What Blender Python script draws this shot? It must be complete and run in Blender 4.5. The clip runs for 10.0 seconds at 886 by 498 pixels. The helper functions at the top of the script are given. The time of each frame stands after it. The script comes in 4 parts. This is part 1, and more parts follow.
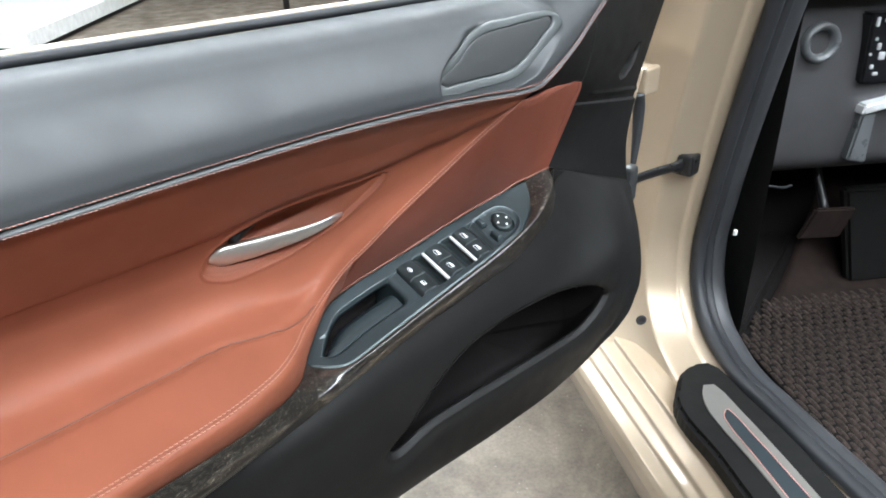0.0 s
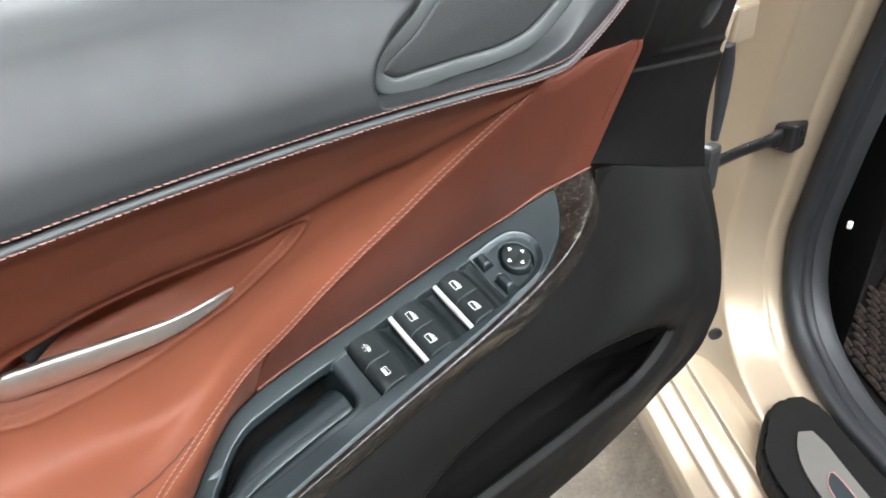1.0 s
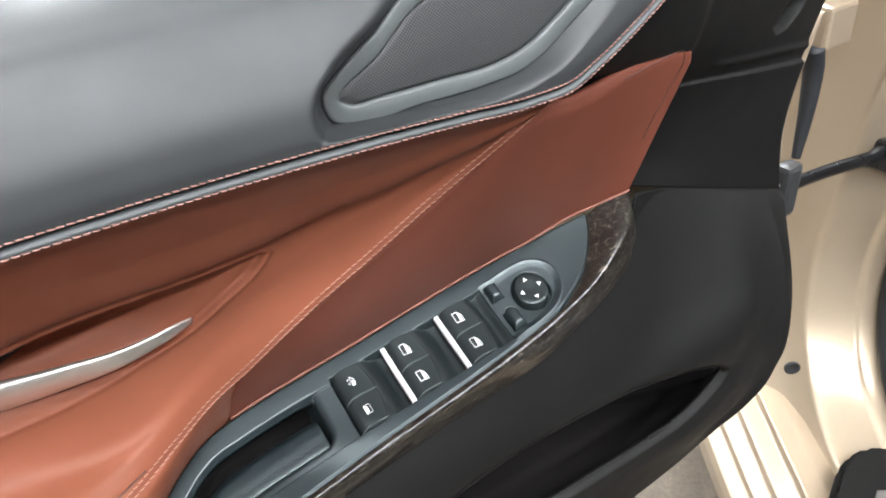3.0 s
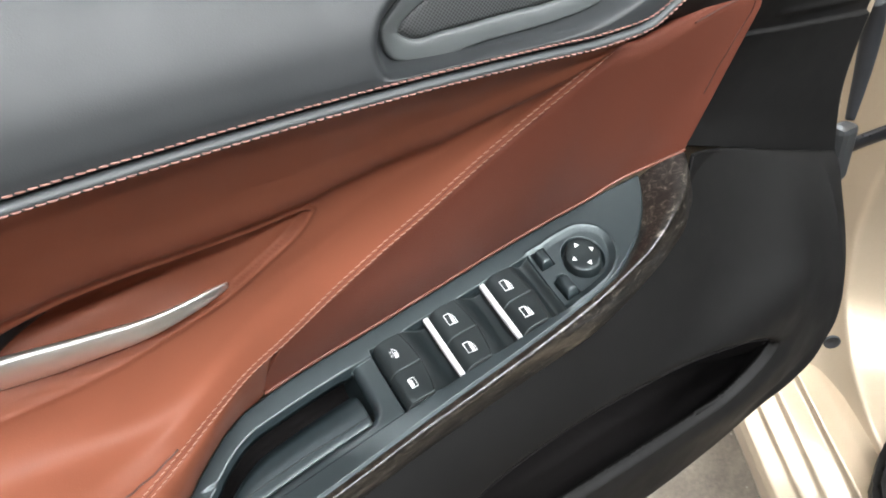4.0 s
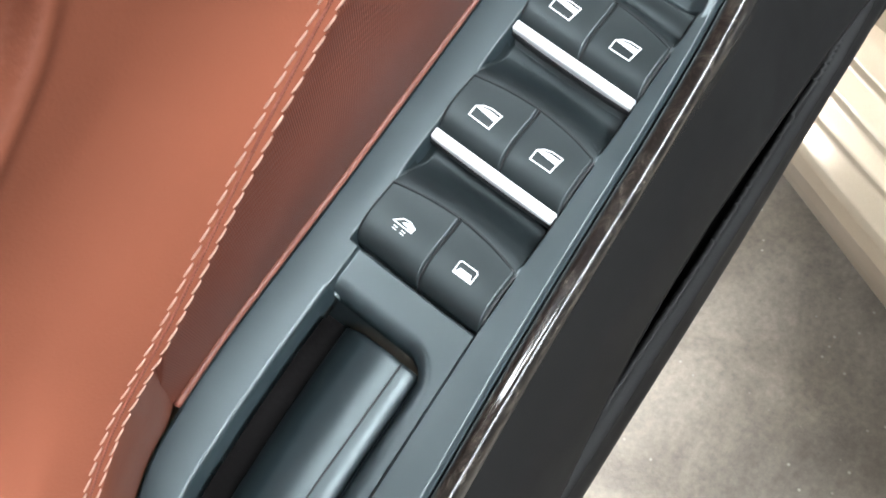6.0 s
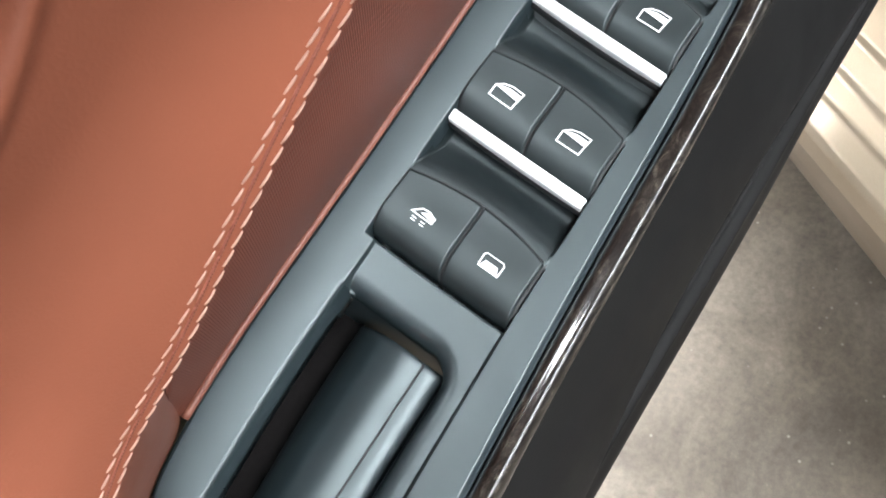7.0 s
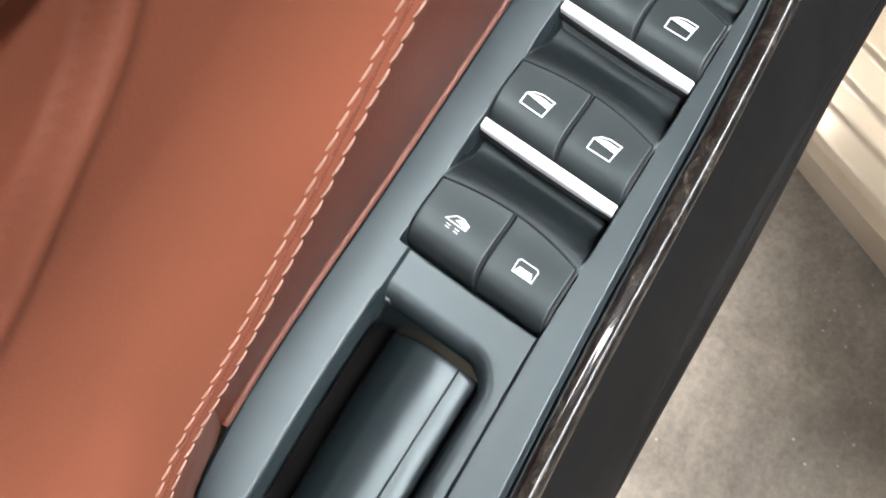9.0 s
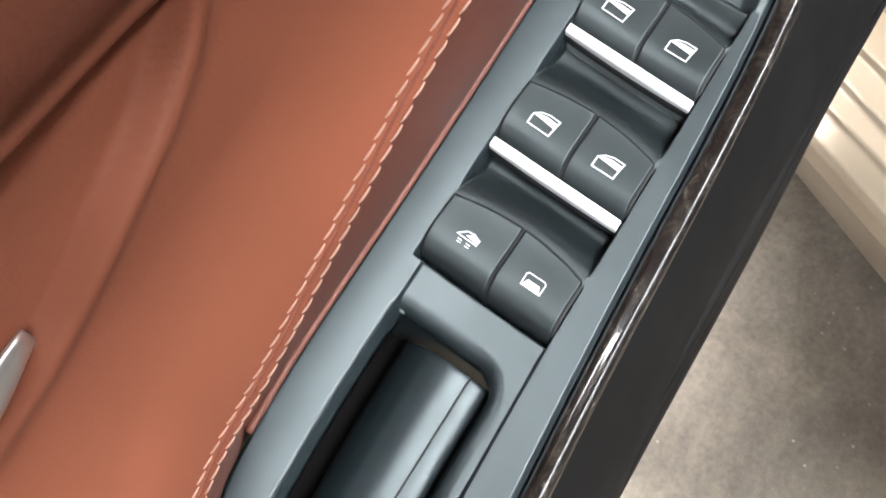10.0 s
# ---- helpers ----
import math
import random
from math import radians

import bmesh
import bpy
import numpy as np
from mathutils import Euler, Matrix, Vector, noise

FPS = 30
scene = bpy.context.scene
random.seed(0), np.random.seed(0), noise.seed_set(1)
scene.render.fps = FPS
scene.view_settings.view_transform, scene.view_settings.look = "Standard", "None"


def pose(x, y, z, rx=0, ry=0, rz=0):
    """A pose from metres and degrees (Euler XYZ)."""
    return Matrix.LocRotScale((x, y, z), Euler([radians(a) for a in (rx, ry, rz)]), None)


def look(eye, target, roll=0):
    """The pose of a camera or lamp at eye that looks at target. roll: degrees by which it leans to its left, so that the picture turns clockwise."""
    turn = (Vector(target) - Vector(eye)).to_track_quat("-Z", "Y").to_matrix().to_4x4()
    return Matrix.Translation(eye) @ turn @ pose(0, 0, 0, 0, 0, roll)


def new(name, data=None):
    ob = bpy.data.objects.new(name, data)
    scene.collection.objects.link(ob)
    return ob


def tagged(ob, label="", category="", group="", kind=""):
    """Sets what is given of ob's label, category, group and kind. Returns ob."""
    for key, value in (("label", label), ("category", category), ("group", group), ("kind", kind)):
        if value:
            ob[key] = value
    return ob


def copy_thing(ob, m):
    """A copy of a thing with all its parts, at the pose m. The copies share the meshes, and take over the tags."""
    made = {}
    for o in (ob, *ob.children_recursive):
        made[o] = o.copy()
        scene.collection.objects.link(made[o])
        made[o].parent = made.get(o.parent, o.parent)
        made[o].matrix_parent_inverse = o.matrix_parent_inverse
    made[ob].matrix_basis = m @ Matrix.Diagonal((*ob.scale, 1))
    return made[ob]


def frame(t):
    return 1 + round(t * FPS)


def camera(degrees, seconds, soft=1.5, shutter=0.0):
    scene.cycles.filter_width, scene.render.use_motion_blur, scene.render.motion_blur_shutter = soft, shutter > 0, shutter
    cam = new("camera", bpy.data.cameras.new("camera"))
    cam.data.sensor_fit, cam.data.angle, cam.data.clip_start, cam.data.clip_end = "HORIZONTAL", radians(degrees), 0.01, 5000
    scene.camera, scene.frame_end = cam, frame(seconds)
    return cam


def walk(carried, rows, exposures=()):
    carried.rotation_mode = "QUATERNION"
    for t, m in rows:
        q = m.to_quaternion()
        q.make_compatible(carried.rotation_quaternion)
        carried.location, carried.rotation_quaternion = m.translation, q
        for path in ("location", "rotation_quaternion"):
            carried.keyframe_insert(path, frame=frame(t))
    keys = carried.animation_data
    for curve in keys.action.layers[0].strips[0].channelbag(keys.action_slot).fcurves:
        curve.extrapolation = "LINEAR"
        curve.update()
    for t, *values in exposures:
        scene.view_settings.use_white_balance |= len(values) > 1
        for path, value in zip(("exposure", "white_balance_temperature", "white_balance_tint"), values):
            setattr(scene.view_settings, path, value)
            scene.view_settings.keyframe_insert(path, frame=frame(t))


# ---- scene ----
cam = camera(63.4, 10.0, 1.8)
PATH = [
    (0, (-1.023, -0.425, 1.126), (0.228, 0.848, 0.222), -1.0),
    (0.5, (-0.888, -0.317, 1.113), (0.289, 0.967, 0.131), -1.5),
    (1, (-0.779, -0.259, 1.088), (0.277, 1.048, 0.003), -3.8),
    (1.5, (-0.701, -0.25, 1.085), (0.142, 1.173, -0.039), -6.0),
    (2, (-0.69, -0.257, 1.086), (0.098, 1.193, -0.045), -6.6),
    (3.5, (-0.692, -0.256, 1.087), (0.117, 1.2, -0.019), -5.7),
    (4, (-0.703, -0.221, 1.062), (0.071, 1.212, -0.1), -6.3),
    (4.5, (-0.688, -0.143, 1.019), (0.04, 1.144, -0.327), -11.0),
    (5, (-0.658, -0.068, 0.982), (0.03, 1.034, -0.538), -16.9),
    (5.5, (-0.646, -0.045, 0.95), (-0.023, 0.947, -0.671), -20.7),
    (7, (-0.642, -0.019, 0.923), (-0.081, 0.846, -0.79), -23.5),
    (7.5, (-0.646, -0.018, 0.926), (-0.089, 0.85, -0.787), -23.8),
    (8, (-0.647, -0.015, 0.93), (-0.078, 0.852, -0.78), -23.6),
    (8.5, (-0.647, -0.012, 0.93), (-0.07, 0.857, -0.777), -23.5),
    (9, (-0.648, -0.012, 0.927), (-0.07, 0.852, -0.781), -23.2),
    (9.5, (-0.649, -0.013, 0.93), (-0.068, 0.852, -0.777), -23.3),
    (10, (-0.65, -0.012, 0.937), (-0.067, 0.855, -0.769), -23.3),
]
walk(cam, [(t, look(eye, target, roll)) for t, eye, target, roll in PATH], [(0, .04, 6100, 6), (1, 0, 6400, 8), (2, .05, 6300, 8), (3.8, 0, 6600, 10), (4.6, .02, 5950, -2), (5.3, .03, 5950, 0), (5.7, .11, 6050, 4), (7, 0, 6300, 8), (8.5, -.05, 6450, 10), (10, -.08, 6450, 10)])


# ---------------------------------------------------------------- light
world = bpy.data.worlds.new("world")
world.use_nodes = True
scene.world = world
world.node_tree.nodes["Background"].inputs[0].default_value = (0.9, 0.95, 1.0, 1)
world.node_tree.nodes["Background"].inputs[1].default_value = 0.05

GROUND = -0.027
CEIL = 3.4


# ---------------------------------------------------------------- materials
def material(name, color, rough=0.5, metal=0.0, coat=0.0, spec=0.5):
    m = bpy.data.materials.new(name)
    m.use_nodes = True
    b = m.node_tree.nodes["Principled BSDF"]
    b.inputs["Base Color"].default_value = (*color, 1)
    b.inputs["Roughness"].default_value = rough
    b.inputs["Metallic"].default_value = metal
    b.inputs["Coat Weight"].default_value = coat
    b.inputs["Coat Roughness"].default_value = 0.05
    b.inputs["Specular IOR Level"].default_value = spec
    return m


def nodes_of(m):
    t = m.node_tree
    return t, t.nodes["Principled BSDF"]


def coords(t, scale=(1, 1, 1)):
    tc = t.nodes.new("ShaderNodeTexCoord")
    mp = t.nodes.new("ShaderNodeMapping")
    mp.inputs["Scale"].default_value = scale
    t.links.new(tc.outputs["Object"], mp.inputs["Vector"])
    return mp.outputs["Vector"]


def noise_tex(t, vec, scale, detail=3.0, rough=0.55, warp=0.0):
    n = t.nodes.new("ShaderNodeTexNoise")
    n.inputs["Scale"].default_value = scale
    n.inputs["Detail"].default_value = detail
    n.inputs["Roughness"].default_value = rough
    n.inputs["Distortion"].default_value = warp
    t.links.new(vec, n.inputs["Vector"])
    return n.outputs["Fac"]


def ramp(t, fac, stops):
    r = t.nodes.new("ShaderNodeValToRGB")
    e = r.color_ramp.elements
    while len(e) < len(stops):
        e.new(0.5)
    for el, (p, c) in zip(e, stops):
        el.position, el.color = p, (*c, 1)
    t.links.new(fac, r.inputs["Fac"])
    return r.outputs["Color"]


def bump(t, b, height, strength, dist):
    n = t.nodes.new("ShaderNodeBump")
    n.inputs["Strength"].default_value = strength
    n.inputs["Distance"].default_value = dist
    t.links.new(height, n.inputs["Height"])
    old = b.inputs["Normal"].links
    if old:
        t.links.new(old[0].from_socket, n.inputs["Normal"])
    t.links.new(n.outputs["Normal"], b.inputs["Normal"])


def span(t, fac, lo, hi):
    n = t.nodes.new("ShaderNodeMapRange")
    n.inputs["To Min"].default_value, n.inputs["To Max"].default_value = lo, hi
    n.inputs["From Min"].default_value, n.inputs["From Max"].default_value = 0.3, 0.7
    t.links.new(fac, n.inputs["Value"])
    return n.outputs["Result"]


def scaled(c, k):
    return tuple(v * k for v in c)


def leather(name, color, rough, grain=900.0, strength=0.25, vary=0.12, spec=0.5):
    m = material(name, color, rough, spec=spec)
    t, b = nodes_of(m)
    v = coords(t)
    big = noise_tex(t, v, 9, 3)
    t.links.new(ramp(t, big, [(0.3, scaled(color, 1 - vary)), (0.7, scaled(color, 1 + vary))]), b.inputs["Base Color"])
    vo = t.nodes.new("ShaderNodeTexVoronoi")
    vo.feature = "DISTANCE_TO_EDGE"
    vo.inputs["Scale"].default_value = grain
    t.links.new(v, vo.inputs["Vector"])
    bump(t, b, vo.outputs["Distance"], strength, 0.00018)
    bump(t, b, noise_tex(t, v, 60, 3), 0.05, 0.002)
    t.links.new(span(t, noise_tex(t, v, 30, 4), rough - 0.05, rough + 0.07), b.inputs["Roughness"])
    return m


def grained(name, color, rough, scale=1800.0, strength=0.3, vary=0.1, spec=0.5):
    m = material(name, color, rough, spec=spec)
    t, b = nodes_of(m)
    v = coords(t)
    t.links.new(ramp(t, noise_tex(t, v, 14, 4), [(0.3, scaled(color, 1 - vary)), (0.7, scaled(color, 1 + vary))]), b.inputs["Base Color"])
    bump(t, b, noise_tex(t, v, scale, 2), strength, 0.1 / scale)
    t.links.new(span(t, noise_tex(t, v, 40, 4), rough - 0.04, rough + 0.06), b.inputs["Roughness"])
    return m


BROWN = leather("brown_leather", (0.198, 0.063, 0.035), 0.5, spec=0.2)
GREY_LEATHER = leather("slate_leather", (0.020, 0.0225, 0.0245), 0.53, 1100.0, 0.2, spec=0.65)
PIPING_GREY = leather("piping_leather", (0.055, 0.060, 0.063), 0.5, 1100.0, 0.15)
BLACK_TRIM = grained("black_grained_plastic", (0.0082, 0.0079, 0.0078), 0.55, 1400.0, 0.6, spec=0.17)
CONSOLE = grained("slate_plastic", (0.013, 0.0192, 0.0218), 0.36, 2200.0, 0.3, spec=0.8)
BUTTON = grained("button_plastic", (0.0090, 0.0122, 0.0132), 0.38, 2500.0, 0.3, spec=0.55)
for satin in (CONSOLE, BUTTON):
    satin.node_tree.nodes["Principled BSDF"].inputs["Specular Tint"].default_value = (0.88, 0.99, 1.0, 1)
# near-black; in the slits, grooves and finger hole it stands in for shade
DARK_GAP = grained("gap_black", (0.008, 0.008, 0.009), 0.6)
RUBBER = grained("seal_rubber", (0.020, 0.021, 0.024), 0.5, 700.0, 0.25, spec=0.35)
SILVER = grained("satin_silver", (0.62, 0.60, 0.57), 0.34, 2600.0, 0.05, 0.03)
SILVER.node_tree.nodes["Principled BSDF"].inputs["Metallic"].default_value = 0.9
CHROME = material("bar_chrome", (0.86, 0.87, 0.88), 0.36, 0.6)
ICON = material("icon_white", (0.85, 0.86, 0.86), 0.6)
DEEP_BROWN = leather("deep_brown_leather", (0.085, 0.032, 0.023), 0.5)
EDGE_BROWN = leather("edge_brown_leather", (0.15, 0.052, 0.033), 0.45)
THREAD = grained("pink_thread", (0.33, 0.178, 0.155), 0.8, 3000.0, 0.4, spec=0.15)
THREAD_TAN = grained("tan_thread", (0.40, 0.235, 0.18), 0.8, 3000.0, 0.4, spec=0.15)
STEEL = grained("strap_steel", (0.012, 0.012, 0.013), 0.3, 300.0, 0.15)
ZINC = grained("zinc_bracket", (0.13, 0.135, 0.14), 0.35, 200.0, 0.2)
ZINC.node_tree.nodes["Principled BSDF"].inputs["Metallic"].default_value = 0.8
WHITE_PAINT = grained("white_paint", (0.78, 0.78, 0.76), 0.5, 60.0, 0.05)
RED_LINE = material("red_line", (0.50, 0.24, 0.21), 0.5)
PILLAR_TRIM = grained("pillar_trim", (0.030, 0.031, 0.034), 0.5, 1200.0, 0.3)
DASH = grained("dash_plastic", (0.042, 0.041, 0.043), 0.5, 900.0, 0.3, spec=0.4)
# black cabin carpet; also painted shade in the grip tray and door pocket
CARPET_AND_SHADE = grained("carpet_and_shade", (0.008, 0.007, 0.007), 0.95, 500.0, 0.8, spec=0.1)
RING_PLASTIC = grained("ring_plastic", (0.085, 0.09, 0.095), 0.3, 900.0, 0.05)
FRAME_GREY = grained("frame_grey", (0.075, 0.082, 0.083), 0.4, 2200.0, 0.1)
FIELD = grained("sill_field", (0.020, 0.027, 0.031), 0.4, 1800.0, 0.2)
BRUSHED = grained("brushed_plate", (0.125, 0.120, 0.110), 0.38, 1500.0, 0.15)
GLOSS = material("gloss_black", (0.008, 0.008, 0.009), 0.12)
PEDAL = grained("pedal_brown", (0.015, 0.009, 0.0075), 0.85, 300.0, 0.6, 0.4, spec=0.2)


def leaf_leather():
    color = (0.158, 0.047, 0.029)
    m = material("dark_brown_leather", color, 0.55, spec=0.25)
    t, b = nodes_of(m)
    v = coords(t)
    t.links.new(ramp(t, noise_tex(t, v, 10, 3), [(0.3, scaled(color, 0.9)), (0.7, scaled(color, 1.1))]), b.inputs["Base Color"])
    vo = t.nodes.new("ShaderNodeTexVoronoi")
    vo.inputs["Scale"].default_value = 1700
    vo.inputs["Randomness"].default_value = 0.1
    t.links.new(v, vo.inputs["Vector"])
    bump(t, b, vo.outputs["Distance"], 0.8, 0.0003)
    return m


def burl_wood():
    m = material("burl_wood", (0.05, 0.04, 0.033), 0.3, coat=1.0, spec=0.3)
    t, b = nodes_of(m)
    v = coords(t, (1.0, 1.6, 2.2))
    f = noise_tex(t, v, 105, 10, 0.72, 1.4)
    col = ramp(t, f, [(0.36, (0.004, 0.0036, 0.0032)), (0.49, (0.012, 0.0105, 0.009)), (0.59, (0.045, 0.039, 0.032)), (0.72, (0.20, 0.175, 0.145))])
    t.links.new(col, b.inputs["Base Color"])
    bump(t, b, noise_tex(t, v, 45, 3), 0.10, 0.002)
    return m


def gold_paint():
    m = material("champagne_paint", (0.47, 0.385, 0.285), 0.34, 0.45, coat=0.35)
    t, b = nodes_of(m)
    v = coords(t)
    t.links.new(ramp(t, noise_tex(t, v, 2500, 2), [(0.3, (0.39, 0.312, 0.227)), (0.7, (0.49, 0.40, 0.298))]), b.inputs["Base Color"])
    t.links.new(span(t, noise_tex(t, v, 12, 4), 0.30, 0.42), b.inputs["Roughness"])
    bump(t, b, noise_tex(t, v, 8, 2), 0.05, 0.004)
    return m


def concrete():
    m = material("floor_concrete", (0.3, 0.26, 0.22), 0.55)
    t, b = nodes_of(m)
    v = coords(t)
    base = ramp(t, noise_tex(t, v, 4.5, 8, 0.65, 0.6), [(0.28, (0.070, 0.055, 0.042)), (0.5, (0.162, 0.132, 0.102)), (0.72, (0.275, 0.230, 0.182))])
    fine = ramp(t, noise_tex(t, v, 120, 6, 0.7), [(0.3, (0.72, 0.72, 0.72)), (0.7, (1.15, 1.15, 1.15))])
    mul = t.nodes.new("ShaderNodeMix")
    mul.data_type, mul.blend_type = "RGBA", "MULTIPLY"
    mul.inputs[0].default_value = 1.0
    t.links.new(base, mul.inputs[6])
    t.links.new(fine, mul.inputs[7])
    vo = t.nodes.new("ShaderNodeTexVoronoi")
    vo.inputs["Scale"].default_value = 38
    t.links.new(v, vo.inputs["Vector"])
    spots = ramp(t, vo.outputs["Distance"], [(0.0, (1, 1, 1)), (0.10, (0, 0, 0))])
    mx = t.nodes.new("ShaderNodeMix")
    mx.data_type = "RGBA"
    t.links.new(spots, mx.inputs[0])
    t.links.new(mul.outputs[2], mx.inputs[6])
    mx.inputs[7].default_value = (0.34, 0.31, 0.27, 1)
    t.links.new(mx.outputs[2], b.inputs["Base Color"])
    t.links.new(span(t, noise_tex(t, v, 7, 5), 0.32, 0.7), b.inputs["Roughness"])
    bump(t, b, noise_tex(t, v, 150, 5), 0.25, 0.002)
    return m


def grille_cloth():
    m = material("speaker_mesh", (0.03, 0.03, 0.032), 0.5)
    t, b = nodes_of(m)
    v = coords(t, (1, 0.0, 1))
    vo = t.nodes.new("ShaderNodeTexVoronoi")
    vo.inputs["Scale"].default_value = 860
    vo.inputs["Randomness"].default_value = 0.0
    rot = t.nodes.new("ShaderNodeVectorRotate")
    rot.rotation_type = "Y_AXIS"
    rot.inputs["Angle"].default_value = 0.78
    t.links.new(v, rot.inputs["Vector"])
    t.links.new(rot.outputs["Vector"], vo.inputs["Vector"])
    t.links.new(ramp(t, vo.outputs["Distance"], [(0.26, (0.006, 0.006, 0.0065)), (0.50, (0.046, 0.049, 0.050))]), b.inputs["Base Color"])
    bump(t, b, vo.outputs["Distance"], 0.5, 0.0004)
    return m


def carpet():
    m = material("mat_fibre", (0.085, 0.066, 0.054), 0.9, spec=0.2)
    t, b = nodes_of(m)
    v = coords(t)
    t.links.new(ramp(t, noise_tex(t, v, 90, 5, 0.7), [(0.3, (0.013, 0.009, 0.008)), (0.5, (0.036, 0.026, 0.022)), (0.72, (0.080, 0.060, 0.050))]), b.inputs["Base Color"])
    bump(t, b, noise_tex(t, v, 700, 3), 0.8, 0.003)
    return m


LEAF = leaf_leather()
WOOD = burl_wood()
GOLD = gold_paint()
CONCRETE = concrete()
GRILLE = grille_cloth()
CARPET = carpet()
WALL = grained("workshop_wall", (0.23, 0.23, 0.228), 0.8, 80.0, 0.2)
GLOW = bpy.data.materials.new("tube_light")
GLOW.use_nodes = True
GLOW.node_tree.nodes["Principled BSDF"].inputs["Emission Color"].default_value = (0.95, 0.975, 1.0, 1)
GLOW.node_tree.nodes["Principled BSDF"].inputs["Emission Strength"].default_value = 66.0


# ---------------------------------------------------------------- geometry helpers
def curve(pts, closed=False):
    """A smooth curve through points, u from 0 to 1 by its length."""
    p = np.array(pts, float)
    if closed:
        p = np.vstack([p, p[:1]])
    d = np.r_[0, np.cumsum(np.linalg.norm(np.diff(p, axis=0), axis=1))]
    d = d / d[-1]
    return hermite(d, p, closed)


def hermite(k, p, closed=False):
    h = np.diff(k)[:, None]
    s = np.diff(p, axis=0) / h
    m = np.zeros_like(p)
    m[1:-1] = (s[:-1] * h[1:] + s[1:] * h[:-1]) / (h[1:] + h[:-1])
    m[0], m[-1] = s[0], s[-1]
    if closed:
        m[0] = m[-1] = (s[0] + s[-1]) / 2

    def at(u):
        u = np.clip(np.atleast_1d(np.asarray(u, float)), k[0], k[-1])
        i = np.clip(np.searchsorted(k, u, side="right") - 1, 0, len(k) - 2)
        w = (k[i + 1] - k[i])[:, None]
        q = ((u - k[i]) / (k[i + 1] - k[i]))[:, None]
        return ((2 * q**3 - 3 * q**2 + 1) * p[i] + (q**3 - 2 * q**2 + q) * w * m[i]
                + (3 * q**2 - 2 * q**3) * p[i + 1] + (q**3 - q**2) * w * m[i + 1])
    return at


def along(pts):
    """y and z as smooth functions of x."""
    p = np.array(pts, float)
    return hermite(p[:, 0], p[:, 1:])


def mixed(a, b, f):
    return a * (1 - f) + b * f


def ease(a, b, x):
    q = np.clip((x - a) / (b - a), 0, 1)
    return q * q * (3 - 2 * q)


def inside(px, pz, poly):
    """Distance to an outline, negative inside."""
    p = np.array(poly, float)
    d = np.full(px.shape, 1e9)
    odd = np.zeros(px.shape, bool)
    for (ax, az), (bx, bz) in zip(p, np.roll(p, -1, axis=0)):
        ex, ez, wx, wz = bx - ax, bz - az, px - ax, pz - az
        q = np.clip((wx * ex + wz * ez) / (ex * ex + ez * ez + 1e-12), 0, 1)
        d = np.minimum(d, (wx - ex * q) ** 2 + (wz - ez * q) ** 2)
        cross = (az > pz) != (bz > pz)
        odd ^= cross & (px < ex * (pz - az) / (ez + 1e-12 * (ez == 0)) + ax)
    return np.sqrt(d) * np.where(odd, -1, 1)


def snapped(px, pz, poly, level):
    """Moves grid points that lie a little past an outline's offset onto it."""
    d = inside(px, pz, poly)
    level = level + 0 * d
    near = (d < level) & (d > level - .004)
    e = 1e-5
    gx = (inside(px[near] + e, pz[near], poly) - inside(px[near] - e, pz[near], poly)) / (2 * e)
    gz = (inside(px[near], pz[near] + e, poly) - inside(px[near], pz[near] - e, poly)) / (2 * e)
    qx, qz = px.copy(), pz.copy()
    qx[near] += gx * (level[near] - d[near])
    qz[near] += gz * (level[near] - d[near])
    return qx, qz, d


def some_in(mask):
    return mask[:-1, :-1] | mask[1:, :-1] | mask[:-1, 1:] | mask[1:, 1:]


def mesh_of(verts, faces, smooth=True):
    me = bpy.data.meshes.new("mesh")
    me.from_pydata([tuple(map(float, v)) for v in verts], [], faces)
    if smooth:
        me.polygons.foreach_set("use_smooth", [True] * len(me.polygons))
    bm = bmesh.new()
    bm.from_mesh(me)
    bmesh.ops.recalc_face_normals(bm, faces=bm.faces)
    bm.to_mesh(me)
    bm.free()
    me.update()
    return me


def sheet(P, back=None):
    """A mesh from an (n, m, 3) grid; with back it becomes a closed body of that depth."""
    n, m, _ = P.shape
    idx = np.arange(n * m).reshape(n, m)
    q = np.stack([idx[:-1, :-1], idx[1:, :-1], idx[1:, 1:], idx[:-1, 1:]], -1).reshape(-1, 4)
    verts, faces = P.reshape(-1, 3), q.tolist()
    if back is not None:
        verts = np.vstack([verts, verts + np.array(back)])
        o = n * m
        faces += (q[:, ::-1] + o).tolist()
        rim = np.r_[idx[0, :], idx[1:, -1], idx[-1, -2::-1], idx[-2:0:-1, 0]]
        nxt = np.roll(rim, -1)
        faces += np.stack([rim, rim + o, nxt + o, nxt], -1).tolist()
    return mesh_of(verts, faces)


def sheet_where(P, cell, back=None):
    n, m = P.shape[:2]
    F = [(i * m + j, i * m + j + 1, (i + 1) * m + j + 1, (i + 1) * m + j) for i in range(n - 1) for j in range(m - 1) if cell[i, j]]
    used = sorted({k for f in F for k in f})
    at = {k: q for q, k in enumerate(used)}
    V = P.reshape(-1, 3)[used]
    F = [tuple(at[k] for k in f) for f in F]
    if back is None:
        return mesh_of(V, F)
    hem = {}
    for f in F:
        for a, b in zip(f, f[1:] + f[:1]):
            hem[(a, b)] = 1
    o = len(V)
    F += [tuple(k + o for k in f[::-1]) for f in F] + [(a, a + o, b + o, b) for a, b in hem if (b, a) not in hem]
    return mesh_of(np.vstack([V, V + np.array(back)]), F)


